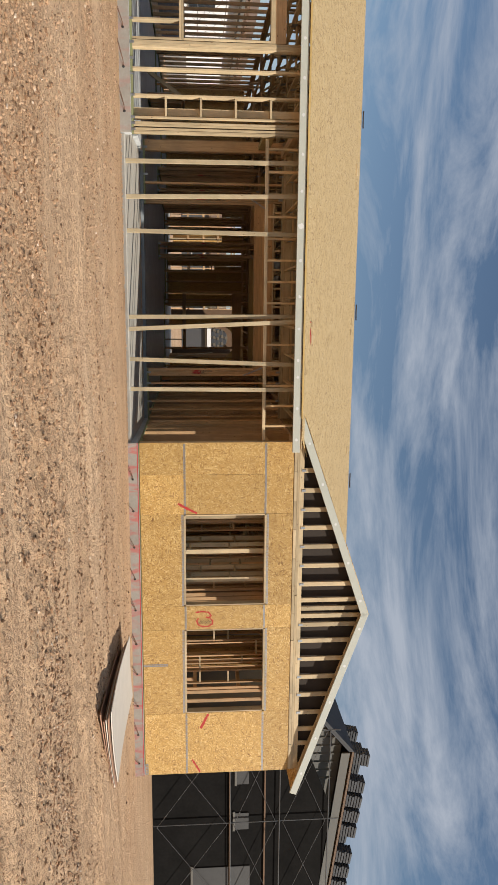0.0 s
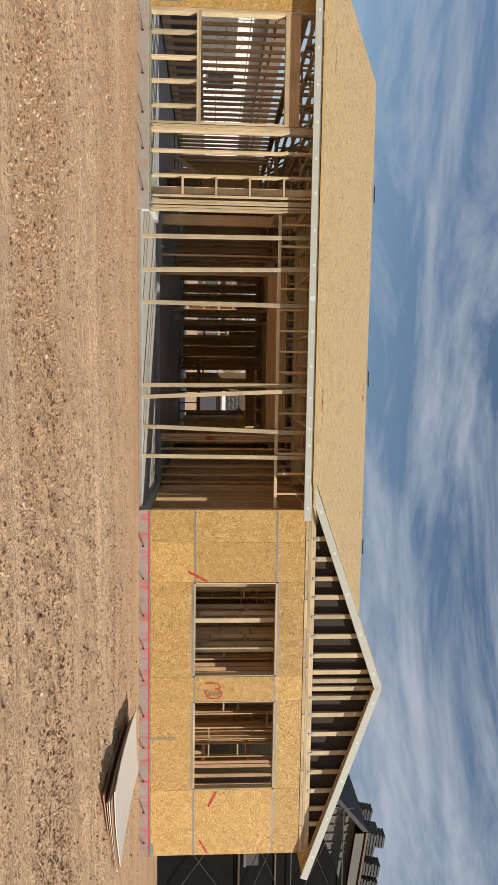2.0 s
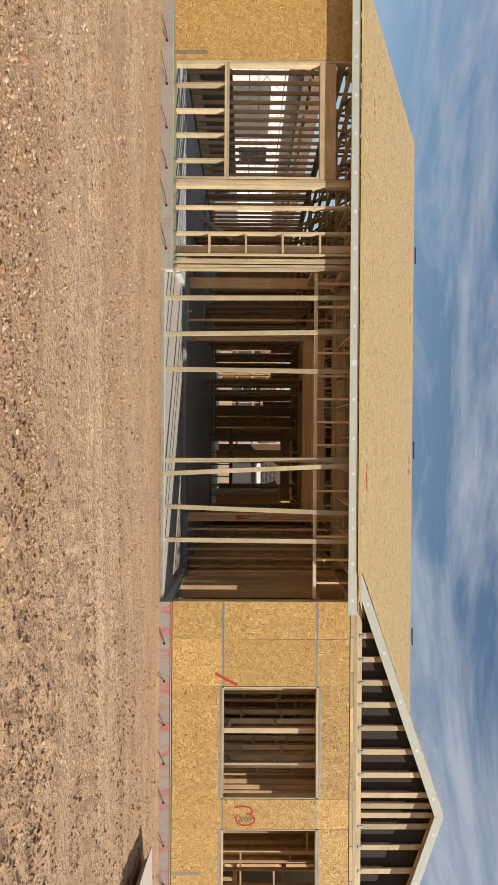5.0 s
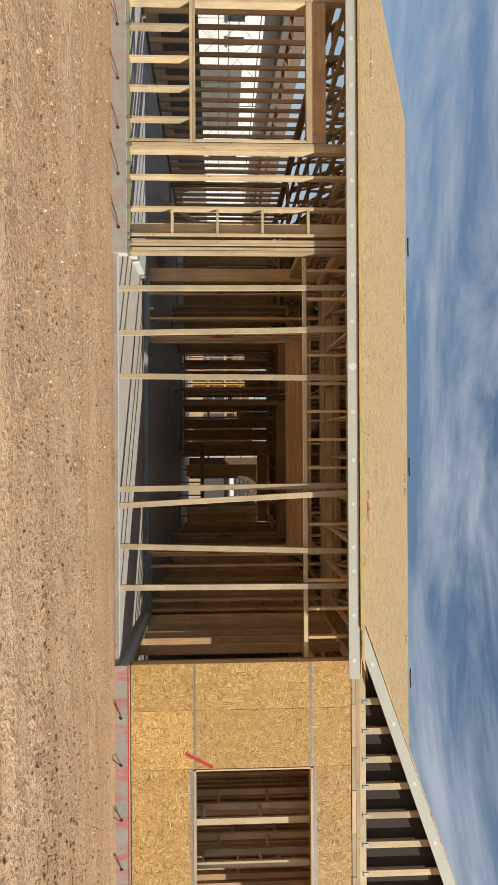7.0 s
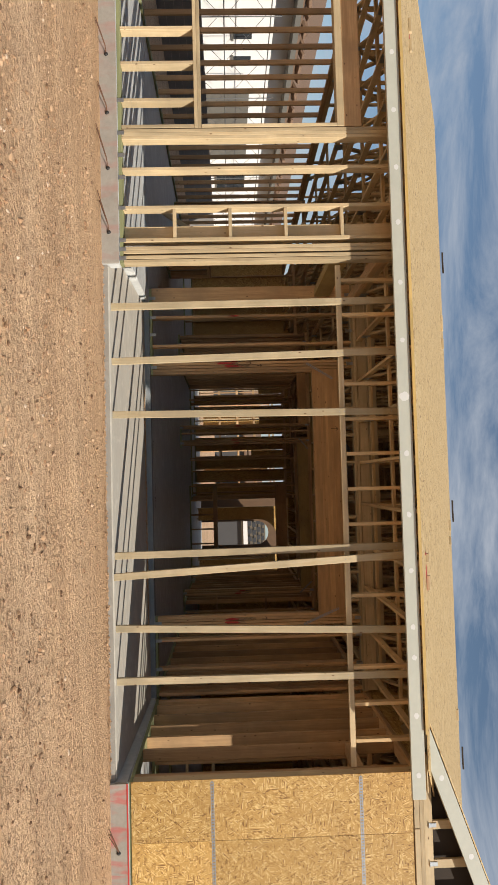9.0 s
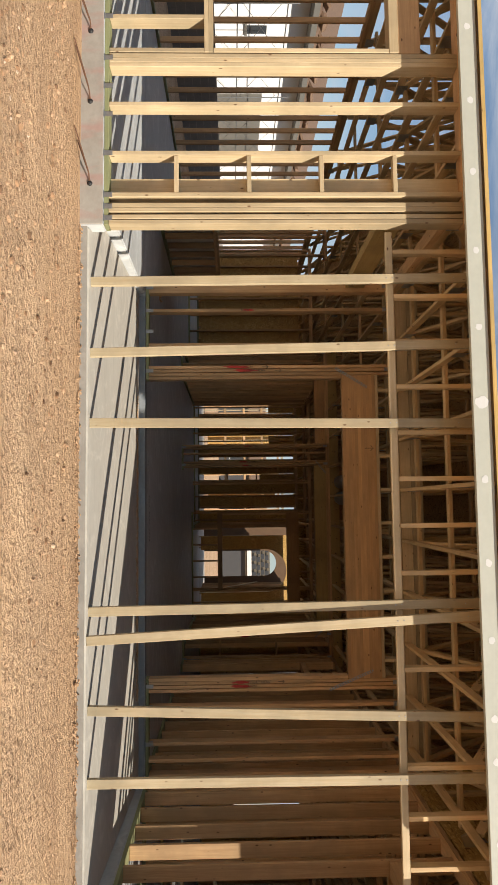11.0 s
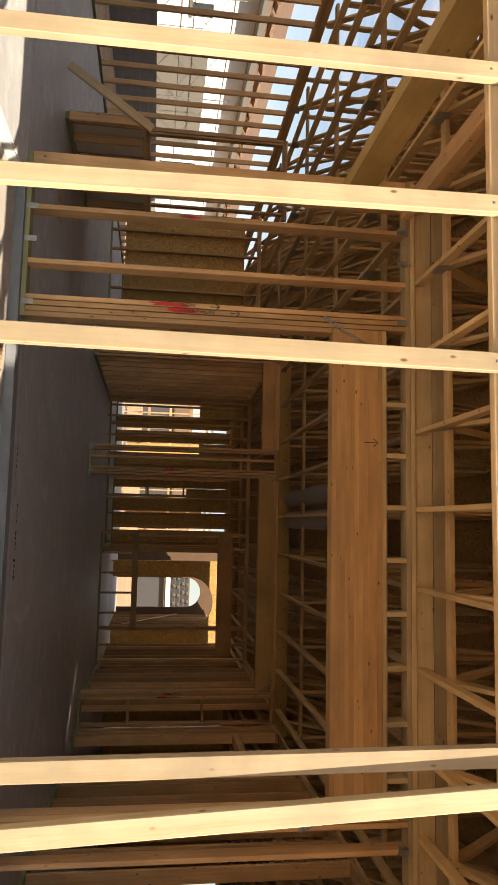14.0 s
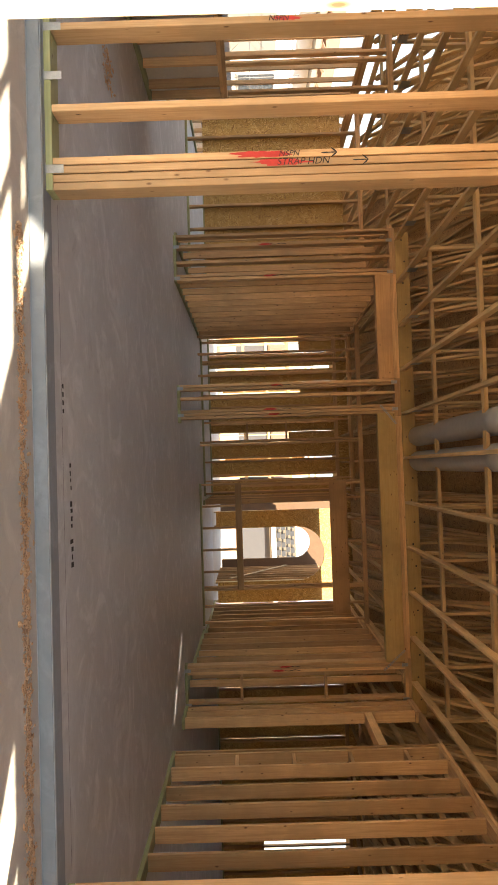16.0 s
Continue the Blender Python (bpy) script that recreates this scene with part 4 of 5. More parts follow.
# ---- side wing ----
wa = wall("wall_wing_left", (-6.8, 20, 0), "bare stud outer wall of the side wing")
wall_y(wa, -6.83, FRONT + T6 + 0.004, ENTRY - 0.01, spaced(14.3, 30.0, 0.43), depth=0.085)
wc = wall("wall_wing_cross", (-5.5, 20.6, 0), "bare stud partition across the side wing")
wall_x(wc, -6.4, -5.0, 22.63, [-6.38, -6.33, -5.6, -5.5, -5.1], depth=0.09)
wd = wall("wall_wing_back", (-5, 25.5, 0), "partition with strand board on its far face")
wall_x(wd, -6.3, -3.4, 25.5, spaced(-6.25, -3.5), depth=0.09)
for x0 in (-6.2, -4.98):
    box("sheathing_sheet", x0, x0 + 1.215, 25.592, 25.604, 0.3, 2.74, M_OSB, wd)
wx = wall("wall_wing_side", (-3.27, 24, 0), "bare stud partition beside the doorway")
wall_y(wx, -3.36, MID + T6 + 0.01, 25.49, spaced(23.3, 25.4), depth=0.09)

# ---- bedroom wing ----
wq = wall("wall_bedroom_back", (7, 18.5, 0), "bare stud partition behind the bedrooms")
wall_x(wq, 3.5, 10.1, 18.5, spaced(3.6, 10.0), depth=0.09)
wp = wall("wall_bedroom_mid", (6.82, 16, 0), "bare stud partition between the bedrooms")
wall_y(wp, 6.78, FRONT + 0.2, 18.45, [14.13, 14.2, 14.42, 14.62, 14.83, 15.05, 15.4, 15.8, 16.2, 16.9, 17.7, 18.3], depth=0.09)
wc1 = wall("wall_closet", (5.8, 16.2, 0), "bare stud closet partition behind a bedroom window")
wall_x(wc1, 4.9, 6.74, 15.7, [4.93, 5.25, 5.6, 6.15, 6.70], depth=0.09)
for z in (1.2, 1.9):
    box("block", 5.27, 5.58, 15.71, 15.78, z, z + T2, M_INNER, wc1)
wc2 = wall("wall_closet_front", (5.8, 15.05, 0), "short bare stud closet front behind a bedroom window")
wall_x(wc2, 5.15, 6.74, 15.05, [5.18, 5.22, 5.85, 6.45, 6.71], depth=0.09)
for z in (1.45, 2.1):
    box("block", 6.475, 6.685, 15.06, 15.13, z, z + T2, M_INNER, wc2)
wc3 = wall("wall_closet_back", (5.5, 16.5, 0), "bare stud partition deep in the bedroom wing")
wall_x(wc3, 3.6, 6.74, 16.5, spaced(3.65, 6.6, 0.406), depth=0.09)
for nm, x, ys in (("wall_closet_end", 4.85, (14.45, 14.86, 15.27)), ("wall_closet_divider", 5.5, (14.2, 14.6, 15.02)), ("wall_closet_return", 6.1, (14.2, 14.5, 14.9, 15.3))):
    w = wall(nm, (x, 14.8, 0), "short bare stud closet wall with blocks")
    wall_y(w, x, ys[0] - 0.02, ys[-1] + 0.02, ys, depth=0.09, mat=M_STUD)
    for k, (a, b) in enumerate(zip(ys, ys[1:])):
        for z in (0.95 + 0.21 * k, 1.75 + 0.13 * k):
            box("block", x + 0.01, x + 0.08, a + T2 / 2 + 0.001, b - T2 / 2 - 0.001, z, z + T2, M_STUD, w)
rng = random.Random(11)
for nm, x0, x1, yy, lab in (("wall_bath_back", 3.9, 6.7, 16.05, "bare stud partition with short blocks and rails"),
                            ("wall_closet_side", 7.3, 10.0, 16.9, "bare stud partition behind the second bedroom window")):
    w = wall(nm, ((x0 + x1) / 2, yy, 0), lab)
    st, v = [], x0 + 0.02
    while v < x1:
        st.append(v)
        v += rng.choice((0.09, 0.2, 0.33, 0.406))
    wall_x(w, x0, x1, yy, st, depth=0.09)
    for a, b in zip(st, st[1:]):
        if b - a > 0.15:
            for z in rng.sample((0.45, 0.8, 1.15, 1.5, 1.85, 2.2, 2.55), 2):
                box("block", a + T2 / 2 + 0.001, b - T2 / 2 - 0.001, yy + 0.005, yy + 0.08, z, z + T2, M_STUD, w)
for k, (yy, za) in enumerate(((14.7, 2.72), (15.9, 2.62), (16.3, 2.8))):
    ld = base("ladder_frame", (5.4, yy, za), "long softwood drop ceiling frame over the bedrooms", "ceiling frame", kind="structure")
    for dz in (0.0, 0.26):
        box("rail", 3.5, 6.76, yy, yy + T2, za + dz, za + dz + 0.06, M_INNER, ld)
    for q in range(8):
        box("rung", 3.55 + 0.44 * q, 3.59 + 0.44 * q, yy + 0.002, yy + T2 - 0.002, za + 0.061, za + 0.259, M_INNER, ld)
wo = wall("wall_outer_right", (10.15, 20, 0), "bare stud outer wall of the bedroom wing")
wall_y(wo, 10.14, FRONT + T6 + 0.02, ENTRY - 0.05, [14.1, 14.15, 14.45, 14.6, 15.6, 15.75, 15.8, 16.1, 16.5, 16.9, 17.05, 18.0, 18.1] + spaced(18.5, 30.0), depth=0.09)
for ya, yb in ((14.62, 15.58), (17.07, 17.98)):
    for za in (1.0, 2.1):
        box("window_rail", 10.14, 10.23, ya, yb, za, za + 0.09, M_INNER, wo)
    box("cripple", 10.14, 10.23, (ya + yb) / 2 - 0.02, (ya + yb) / 2 + 0.02, T2 + 0.001, 0.998, M_INNER, wo)
for y0, y1, z0, z1 in ((18.4, 20.15, 0.02, 2.98), (20.4, 21.7, 0.02, 2.98), (21.95, 23.4, 0.02, 2.98), (23.5, 26.0, 0.02, 2.98), (26.0, 30.1, 0.02, 2.98)):
    box("sheathing_sheet", 10.282, 10.294, y0 + 0.002, y1 - 0.002, z0, z1, M_OSB, wo)


# ---- things outside ----
def sheets_pile():
    p = base("sheet_pile", (6.95, 10.9, GROUND - 0.02), "stack of warped pale sheets lying on dirt", "board stack")
    ca, cb, cc, cd = Vector((6.2, 11.7)), Vector((7.9, 12.75)), Vector((7.76, 10.11)), Vector((5.93, 9.0))
    mid = (ca + cb + cc + cd) / 4
    for k in range(5):
        bm = bmesh.new()
        nu, nv = 16, 10
        grid = {}
        for side in (0, 1):
            for i in range(nu + 1):
                for j in range(nv + 1):
                    u, v = i / nu, j / nv
                    q = (cd * (1 - u) + ca * u) * (1 - v) + (cc * (1 - u) + cb * u) * v
                    q = mid + (q - mid) * (1.0 - 0.015 * (4 - k)) + Vector((0.05 * ((k * 3) % 4 - 1.5), 0.04 * ((k * 5) % 3 - 1)))
                    lift = (1 - v) ** 2 * (0.02 + 0.014 * k) + 0.10 * (u - 0.55) ** 2 * (0.3 + 0.2 * k)
                    z = GROUND - 0.03 + 0.018 + 0.017 * k + lift + (0.013 if side else 0)
                    grid[side, i, j] = bm.verts.new((q.x, q.y, z))
        for i in range(nu):
            for j in range(nv):
                bm.faces.new([grid[1, i, j], grid[1, i + 1, j], grid[1, i + 1, j + 1], grid[1, i, j + 1]])
                bm.faces.new([grid[0, i, j + 1], grid[0, i + 1, j + 1], grid[0, i + 1, j], grid[0, i, j]])
        for i in range(nu):
            for j in (0, nv):
                bm.faces.new([grid[0, i, j], grid[0, i + 1, j], grid[1, i + 1, j], grid[1, i, j]])
        for j in range(nv):
            for i in (0, nu):
                bm.faces.new([grid[0, i, j], grid[0, i, j + 1], grid[1, i, j + 1], grid[1, i, j]])
        bmesh.ops.recalc_face_normals(bm, faces=bm.faces[:])
        part("sheet", bm, M_PANEL if k in (4, 2) else M_PINKSHEET, p)


sheets_pile()


def house(name, x0, x1, y0, y1, eave, rise, wall_mat, roof_mat, label, windows, over=0.4):
    h = base(name, ((x0 + x1) / 2, (y0 + y1) / 2, GROUND - 0.05), label, "house")
    b = bmesh.new()
    slab_mesh(b, [(x0, y0, eave), (x1, y0, eave), (x1, y1, eave), (x0, y1, eave)], (0, 0, -eave + GROUND - 0.05))
    part("wall", b, wall_mat, h)
    ym = (y0 + y1) / 2
    for s, ye in ((-1, y0 - over), (1, y1 + over)):
        r = bmesh.new()
        pts = [(x0 - over, ye, eave - 0.02), (x1 + over, ye, eave - 0.02), (x1 + over, ym, eave + rise), (x0 - over, ym, eave + rise)]
        slab_mesh(r, pts if s < 0 else pts[::-1], (0, 0, -0.18))
        part("roof", r, roof_mat, h)
    for xe, d in ((x0, 0.05), (x1, -0.05)):
        g = bmesh.new()
        slab_mesh(g, [(xe, y0, eave), (xe, y1, eave), (xe, ym, eave + rise - 0.1)], (d, 0, 0))
        bmesh.ops.recalc_face_normals(g, faces=g.faces[:])
        part("gable_wall", g, wall_mat, h)
    for (wx0, wx1, wz0, wz1) in windows:
        w = box("window", wx0, wx1, y0 - 0.03, y0 + 0.02, wz0, wz1, M_GLASS_DARK, h)
        box("window_frame", wx0 - 0.07, wx1 + 0.07, y0 - 0.06, y0 - 0.031, wz1, wz1 + 0.08, M_STUCCO, w)
        box("window_sill", wx0 - 0.07, wx1 + 0.07, y0 - 0.08, y0 - 0.031, wz0 - 0.08, wz0, M_STUCCO, w)
    return h


def side_house():
    """A long white house across the side yard, its eave running away from the street."""
    h = base("stucco_house", (-17.5, 32, GROUND - 0.05), "white stucco house with brown tile roof", "house")
    bm = bmesh.new()
    slab_mesh(bm, [(-22, 17, 3.65), (-14, 17, 3.65), (-14, 60, 3.65), (-22, 60, 3.65)], (0, 0, GROUND - 3.7))
    part("wall", bm, M_STUCCO, h)
    for sgn in (-1, 1):
        bm = bmesh.new()
        xe = -18 + sgn * 4.75
        pts = [(xe, 16.4, 3.57), (xe, 60.6, 3.57), (-18, 60.6, 5.3), (-18, 16.4, 5.3)]
        slab_mesh(bm, pts if sgn > 0 else pts[::-1], (0, 0, -0.1))
        part("roof", bm, M_ROOFTILE, h)
    box("fascia", -13.26, -13.22, 16.4, 60.6, 3.39, 3.55, M_SIDING, h)
    box("soffit", -13.99, -13.265, 16.4, 60.6, 3.41, 3.43, M_SIDING, h)
    for ya, yb, za, zb in ((19.2, 20.4, 0.9, 2.2), (24.2, 25.2, 1.62, 2.2), (28.0, 28.35, 1.62, 2.2), (29.3, 29.8, 1.62, 2.2), (38.0, 40.0, 0.9, 2.2)):
        w = box("window", -13.99, -13.965, ya, yb, za, zb, M_GLASS_DARK, h)
        box("window_sill", -13.99, -13.94, ya - 0.07, yb + 0.07, za - 0.08, za - 0.002, M_SIDING, w)
    box("plinth", -13.995, -13.96, 17.0, 60.0, GROUND - 0.05, 0.35, M_SIDING, h)
    box("garage_door", -13.995, -13.95, 31.5, 36.5, GROUND - 0.04, 2.2, M_SIDING, h)
    rg = random.Random(6)
    for k in range(60):
        yy = 17 + 0.55 * k
        xx = -13.3 - 0.42 * rg.random()
        m = Matrix.Translation((xx, yy, 3.60 + (-13.25 - xx) * 0.364 + 0.06)) @ pose(0, 0, 0, rg.uniform(-8, 8), -20 + rg.uniform(-9, 9), rg.uniform(-20, 20))
        link("tile", box_mesh(0.34, 0.42, 0.1, M_ROOFTILE, 0.012), None, h, m)


side_house()
fence = base("wall_yard_fence", (-10.5, 30, GROUND - 0.05), "grey concrete block fence across the side yard", "fence", kind="structure")
for r in range(5):
    bm = bmesh.new()
    z0 = GROUND - 0.05 + 0.2 * r
    for k in range(110):
        y0 = 16 + 0.4 * k + 0.2 * (r % 2)
        slab_mesh(bm, [(-10.6, y0 + 0.005, z0 + 0.195), (-10.4, y0 + 0.005, z0 + 0.195), (-10.4, y0 + 0.395, z0 + 0.195), (-10.6, y0 + 0.395, z0 + 0.195)], (0, 0, -0.19))
    part("block_course", bm, M_BLOCK, fence)
box("mortar", -10.59, -10.41, 16.01, 59.9, GROUND - 0.05, GROUND + 0.94, M_STEM, fence)
far = house("stucco_house", 2.5, 20.0, 74.0, 84.0, 2.4, 2.3, M_TAN, M_GREYROOF, "grey stucco house with tan roof deck across the street", [(10.0, 11.2, 0.9, 2.2)])
box("gutter", 2.1, 20.4, 73.50, 73.58, 2.36, 2.75, M_STUCCO, far)
for r in range(4):
    for k in range(22):
        xx = 2.6 + 0.75 * k + 0.2 * (r % 2)
        yy = 74.6 + 1.05 * r
        box("tile_stack", xx, xx + 0.45, yy, yy + 0.3, 2.4 + (yy - 73.6) * 0.426, 2.75 + (yy - 73.6) * 0.426, M_TILEDARK, far)
house("stucco_house", -13.0, 1.0, 78.0, 88.0, 2.9, 1.8, M_TAN, M_ROOFTILE, "tan stucco house with brown roof across the street", [(-6.0, -4.4, 0.9, 2.2)])


def neighbour():
    h = base("neighbour_house", (18, 26, GROUND - 0.05), "dark two-storey house under construction behind black netting", "house")
    y0, y1 = 20.0, 33.0

    def prism(name, pts, a, b, mat, label=""):
        bm = bmesh.new()
        slab_mesh(bm, [(px, a, pz) for px, pz in pts], (0, b - a, 0))
        bmesh.ops.recalc_face_normals(bm, faces=bm.faces[:])
        return part(name, bm, mat, h, label)

    prism("wall", [(12.4, -0.25), (24.0, -0.25), (24.0, 4.3), (14.02, 5.55), (12.4, 4.2)], y0 + 0.15, y1, M_SIDING)
    prism("netting", [(12.2, -0.22), (24.2, -0.22), (24.2, 4.05), (15.35, 5.05), (12.6, 4.0)], y0 - 0.9, y0 - 0.88, M_MESHNET, "black debris netting")
    prism("roof", [(14.02, 5.86), (24.6, 4.50), (24.6, 4.44), (14.02, 5.80)], y0 - 0.25, y1 + 0.3, M_ROOFTILE, "bare roof deck")
    prism("roof", [(14.0, 5.86), (14.0, 5.70), (12.1, 4.1), (12.1, 4.26)], y0 - 0.25, y1 + 0.3, M_TILEDARK)
    prism("rake_board", [(14.02, 5.72), (24.6, 4.37), (24.6, 4.14), (14.02, 5.46)], y0 - 0.29, y0 - 0.252, M_SIDING)
    # grey panels added before the opaque netting stand for windows seen through it
    for xa, xb, za, zb in ((14.0, 14.45, 2.25, 2.6), (15.4, 15.95, 2.2, 2.6), (17.2, 17.9, 0.95, 2.65), (19.3, 20.4, 1.5, 1.95), (19.3, 20.4, 2.2, 2.75)):
        w = box("covered_window", xa, xb, y0 - 0.925, y0 - 0.902, za, zb, M_NET_WINDOW, h, "grey panel standing for a window seen through the netting")
        box("sill_board", xa - 0.05, xb + 0.05, y0 - 0.93, y0 - 0.902, za - 0.07, za - 0.002, M_SIDING, w)
    for za in (2.02, 3.05):
        box("scaffold_plank", 12.5, 24.0, y0 - 0.96, y0 - 0.902, za, za + 0.045, M_BROWN, h)
    for k in range(9):
        xx = 12.9 + 0.28 * k
        zt = 5.5 if xx > 13.9 else 5.5 - 0.82 * (13.9 - xx)
        box("batten", xx - 0.02, xx + 0.02, y0 + 0.12, y0 + 0.149, 4.0, zt - 0.12 * max(0, xx - 14.02), M_SIDING, h)


neighbour()


def tile_stack(at, lean):
    st = base("tile_stack", at, "stack of charcoal roof tiles waiting on the roof", "roof tiles", group="tile stacks on the roof")
    for k in range(6):
        m = Matrix.Translation(at) @ pose(0.02 * k, 0.0, 0.05 + 0.085 * k, 0, 7 + lean, 4 * (k % 3))
        link("tile", box_mesh(0.42, 0.34, 0.075, M_TILEDARK, 0.012), None, st, m)
    return st


for r in range(3):
    for i in range(11):
        xx = 14.25 + 0.62 * i + 0.1 * ((i * 7 + r * 3) % 4)
        tile_stack((xx, 19.95 + 0.75 * r, 5.86 - 0.1285 * (xx - 14.02) + 0.002), (i * 5 + r) % 4 - 2)


def scaffold(name, x0, x1, y, lifts, label, step=2.45, turned=False):
    """Standards, ledgers and braces along x, or along y where turned."""
    at = (lambda p: (p[1], p[0], p[2])) if turned else (lambda p: p)
    sc = base(name, at(((x0 + x1) / 2, y, GROUND - 0.05)), label, "scaffold")
    xs = []
    v = x0
    while v <= x1 + 0.01:
        xs.append(v)
        v += step

    def tube(nm, p, q, r=0.017):
        bm = bmesh.new()
        rod(bm, [at(p), at(q)], r)
        part(nm, bm, M_POLE, sc)

    for v in xs:
        tube("standard", (v, y, GROUND - 0.05), (v, y, lifts[-1] + 0.3))
    for z in lifts:
        tube("ledger", (xs[0], y - 0.03, z), (xs[-1], y - 0.03, z))
    for a, b in zip(xs, xs[1:]):
        zz = [GROUND] + list(lifts)
        for z0, z1 in zip(zz, zz[1:]):
            tube("brace", (a, y - 0.06, z0 + 0.1), (b, y - 0.06, z1 - 0.1), 0.007)
            tube("brace", (b, y - 0.08, z0 + 0.1), (a, y - 0.08, z1 - 0.1), 0.007)
    return sc


scaffold("scaffold", 12.75, 22.6, 19.0, (2.05, 3.5, 4.95), "tube scaffold with cross braces before the dark house", step=2.9)
scaffold("scaffold", 21.0, 42.0, -12.6, (1.3, 2.6), "tube scaffold along the white house", step=2.1, turned=True)


# ---- hardware, marks and small things ----
def perforated(p, q, width, parent, y, name="steel_strap"):
    """A perforated steel strap lying on a wall that faces the yard."""
    p, q = Vector((p[0], y, p[1])), Vector((q[0], y, q[1]))
    u = (q - p).normalized()
    v = u.cross(Vector((0, 1, 0)))
    n = int((q - p).length / 0.032)
    bm = bmesh.new()

    def bar(c, hu, hv):
        slab_mesh(bm, [c + u * a * hu + v * b * hv + Vector((0, -0.002, 0)) for a, b in ((-1, -1), (1, -1), (1, 1), (-1, 1))], (0, 0.002, 0))

    mid = (p + q) / 2
    for sgn in (-1, 1):
        bar(mid + v * sgn * width * 0.38, (q - p).length / 2, width * 0.12)
    for k in range(n + 1):
        bar(p + (q - p) * (k / max(n, 1)), 0.009, width * 0.26)
    bmesh.ops.recalc_face_normals(bm, faces=bm.faces[:])
    return part(name, bm, M_STEEL, parent)


SKIN = FRONT - 0.0015
for z in (SEAM[1], SEAM[2]):
    for x0, x1 in ((3.3, 4.68), (6.60, 7.07), (8.95, 10.28)):
        perforated((x0, z), (x1, z), 0.036, wf, SKIN)
for a, b in (W1, W2):
    perforated((a - 0.02, WZ[0] - T2 - 0.022), (b + 0.02, WZ[0] - T2 - 0.022), 0.036, wf, SKIN)
    perforated((a - 0.02, WZ[1] + T2 + 0.022), (b + 0.02, WZ[1] + T2 + 0.022), 0.036, wf, SKIN)
perforated((7.84, 0.03), (7.84, 0.5), 0.05, wf, SKIN)
perforated((10.05, 0.045), (10.29, 0.045), 0.07, wf, SKIN)
perforated((-5.83, 0.03), (-5.83, 0.56), 0.06, wl1, SKIN)
perforated((-1.57, 2.33), (-1.34, 2.70), 0.032, wb, BACK - 0.008)
perforated((2.27, 2.18), (2.06, 2.69), 0.032, wb, BACK - 0.008)
perforated((-0.80, 2.80), (-0.55, 3.0), 0.03, wm, MID - 0.006)
perforated((2.80, 2.72), (2.55, 3.0), 0.03, wm, MID - 0.006)


def connector(x, y, z, parent, up=0.07):
    """A small bent steel clip at the foot or head of a stud."""
    bm = bmesh.new()
    for x0, x1, y0, y1, z0, z1 in ((-0.022, 0.022, -0.0025, 0, 0, up), (-0.022, -0.0195, -0.0025, 0.05, 0.01, up - 0.01), (-0.03, 0.03, -0.012, 0, -0.003, 0.0)):
        slab_mesh(bm, [(x + x0, y + y0, z + z1), (x + x1, y + y0, z + z1), (x + x1, y + y1, z + z1), (x + x0, y + y1, z + z1)], (0, 0, z0 - z1))
    bmesh.ops.recalc_face_normals(bm, faces=bm.faces[:])
    part("connector", bm, M_STEEL, parent)


for s in (-5.32, -4.07, -3.70, -3.45, -3.2, -2.86, -2.50, -2.40, -2.30):
    connector(s, FRONT - 0.001, 0.0, wl1)
for s in (-2.6, -2.31, -2.05, -1.56, 2.2, 2.45, 2.86):
    connector(s, BACK - 0.001, 0.005, wb, 0.09)
    connector(s, BACK - 0.001, 2.93, wb, 0.09)
for s in (-3.1, -2.66, -1.12, -0.75, 2.74, 3.2):
    connector(s, MID - 0.005, 0.005, wm, 0.08)
    connector(s, MID - 0.005, 2.96, wm, 0.08)
for s in (3.84, 4.24, 4.63, 5.0, 5.39, 5.79, 6.18, 7.05, 7.40, 7.80, 8.2, 8.6, 9.0):
    connector(s, FRONT + 0.018, 3.15, gt, 0.08)


def stroke(pts, width, parent, y, mat, name="paint_mark", seed=1, soft=0.3):
    """A flat painted or inked line on a wall that faces the yard; pts are (x, z)."""
    rng = random.Random(seed)
    bm = bmesh.new()
    fine = []
    for (ax, az), (bx, bz) in zip(pts, pts[1:]):
        n = max(2, int(math.hypot(bx - ax, bz - az) / 0.012))
        fine += [(ax + (bx - ax) * k / n, az + (bz - az) * k / n) for k in range(n)]
    fine.append(pts[-1])
    prev = None
    for i, (px, pz) in enumerate(fine):
        a, b = fine[max(i - 1, 0)], fine[min(i + 1, len(fine) - 1)]
        dx, dz = b[0] - a[0], b[1] - a[1]
        ln = math.hypot(dx, dz) or 1
        w = width / 2 * (1 + soft * rng.uniform(-1, 1))
        if i in (0, len(fine) - 1):
            w *= 0.5
        v1 = bm.verts.new((px - dz / ln * w, y, pz + dx / ln * w))
        v2 = bm.verts.new((px + dz / ln * w, y, pz - dx / ln * w))
        if prev:
            bm.faces.new((prev[0], prev[1], v2, v1))
        prev = (v1, v2)
    return part(name, bm, mat, parent)


PAINT = FRONT - 0.0045
stroke([(4.47, 0.74), (4.55, 0.88), (4.67, 1.11)], 0.045, wf, PAINT, M_RED, seed=2)
stroke([(8.95, 1.32), (9.27, 1.16)], 0.05, wf, PAINT, M_RED, seed=3)
stroke([(9.97, 0.98), (10.27, 1.15)], 0.035, wf, PAINT, M_RED, seed=4)
stroke([(6.72, 1.07), (6.70, 1.2), (6.72, 1.33), (6.79, 1.38), (6.84, 1.34), (6.82, 1.27)], 0.028, wf, PAINT, M_RED, seed=5)
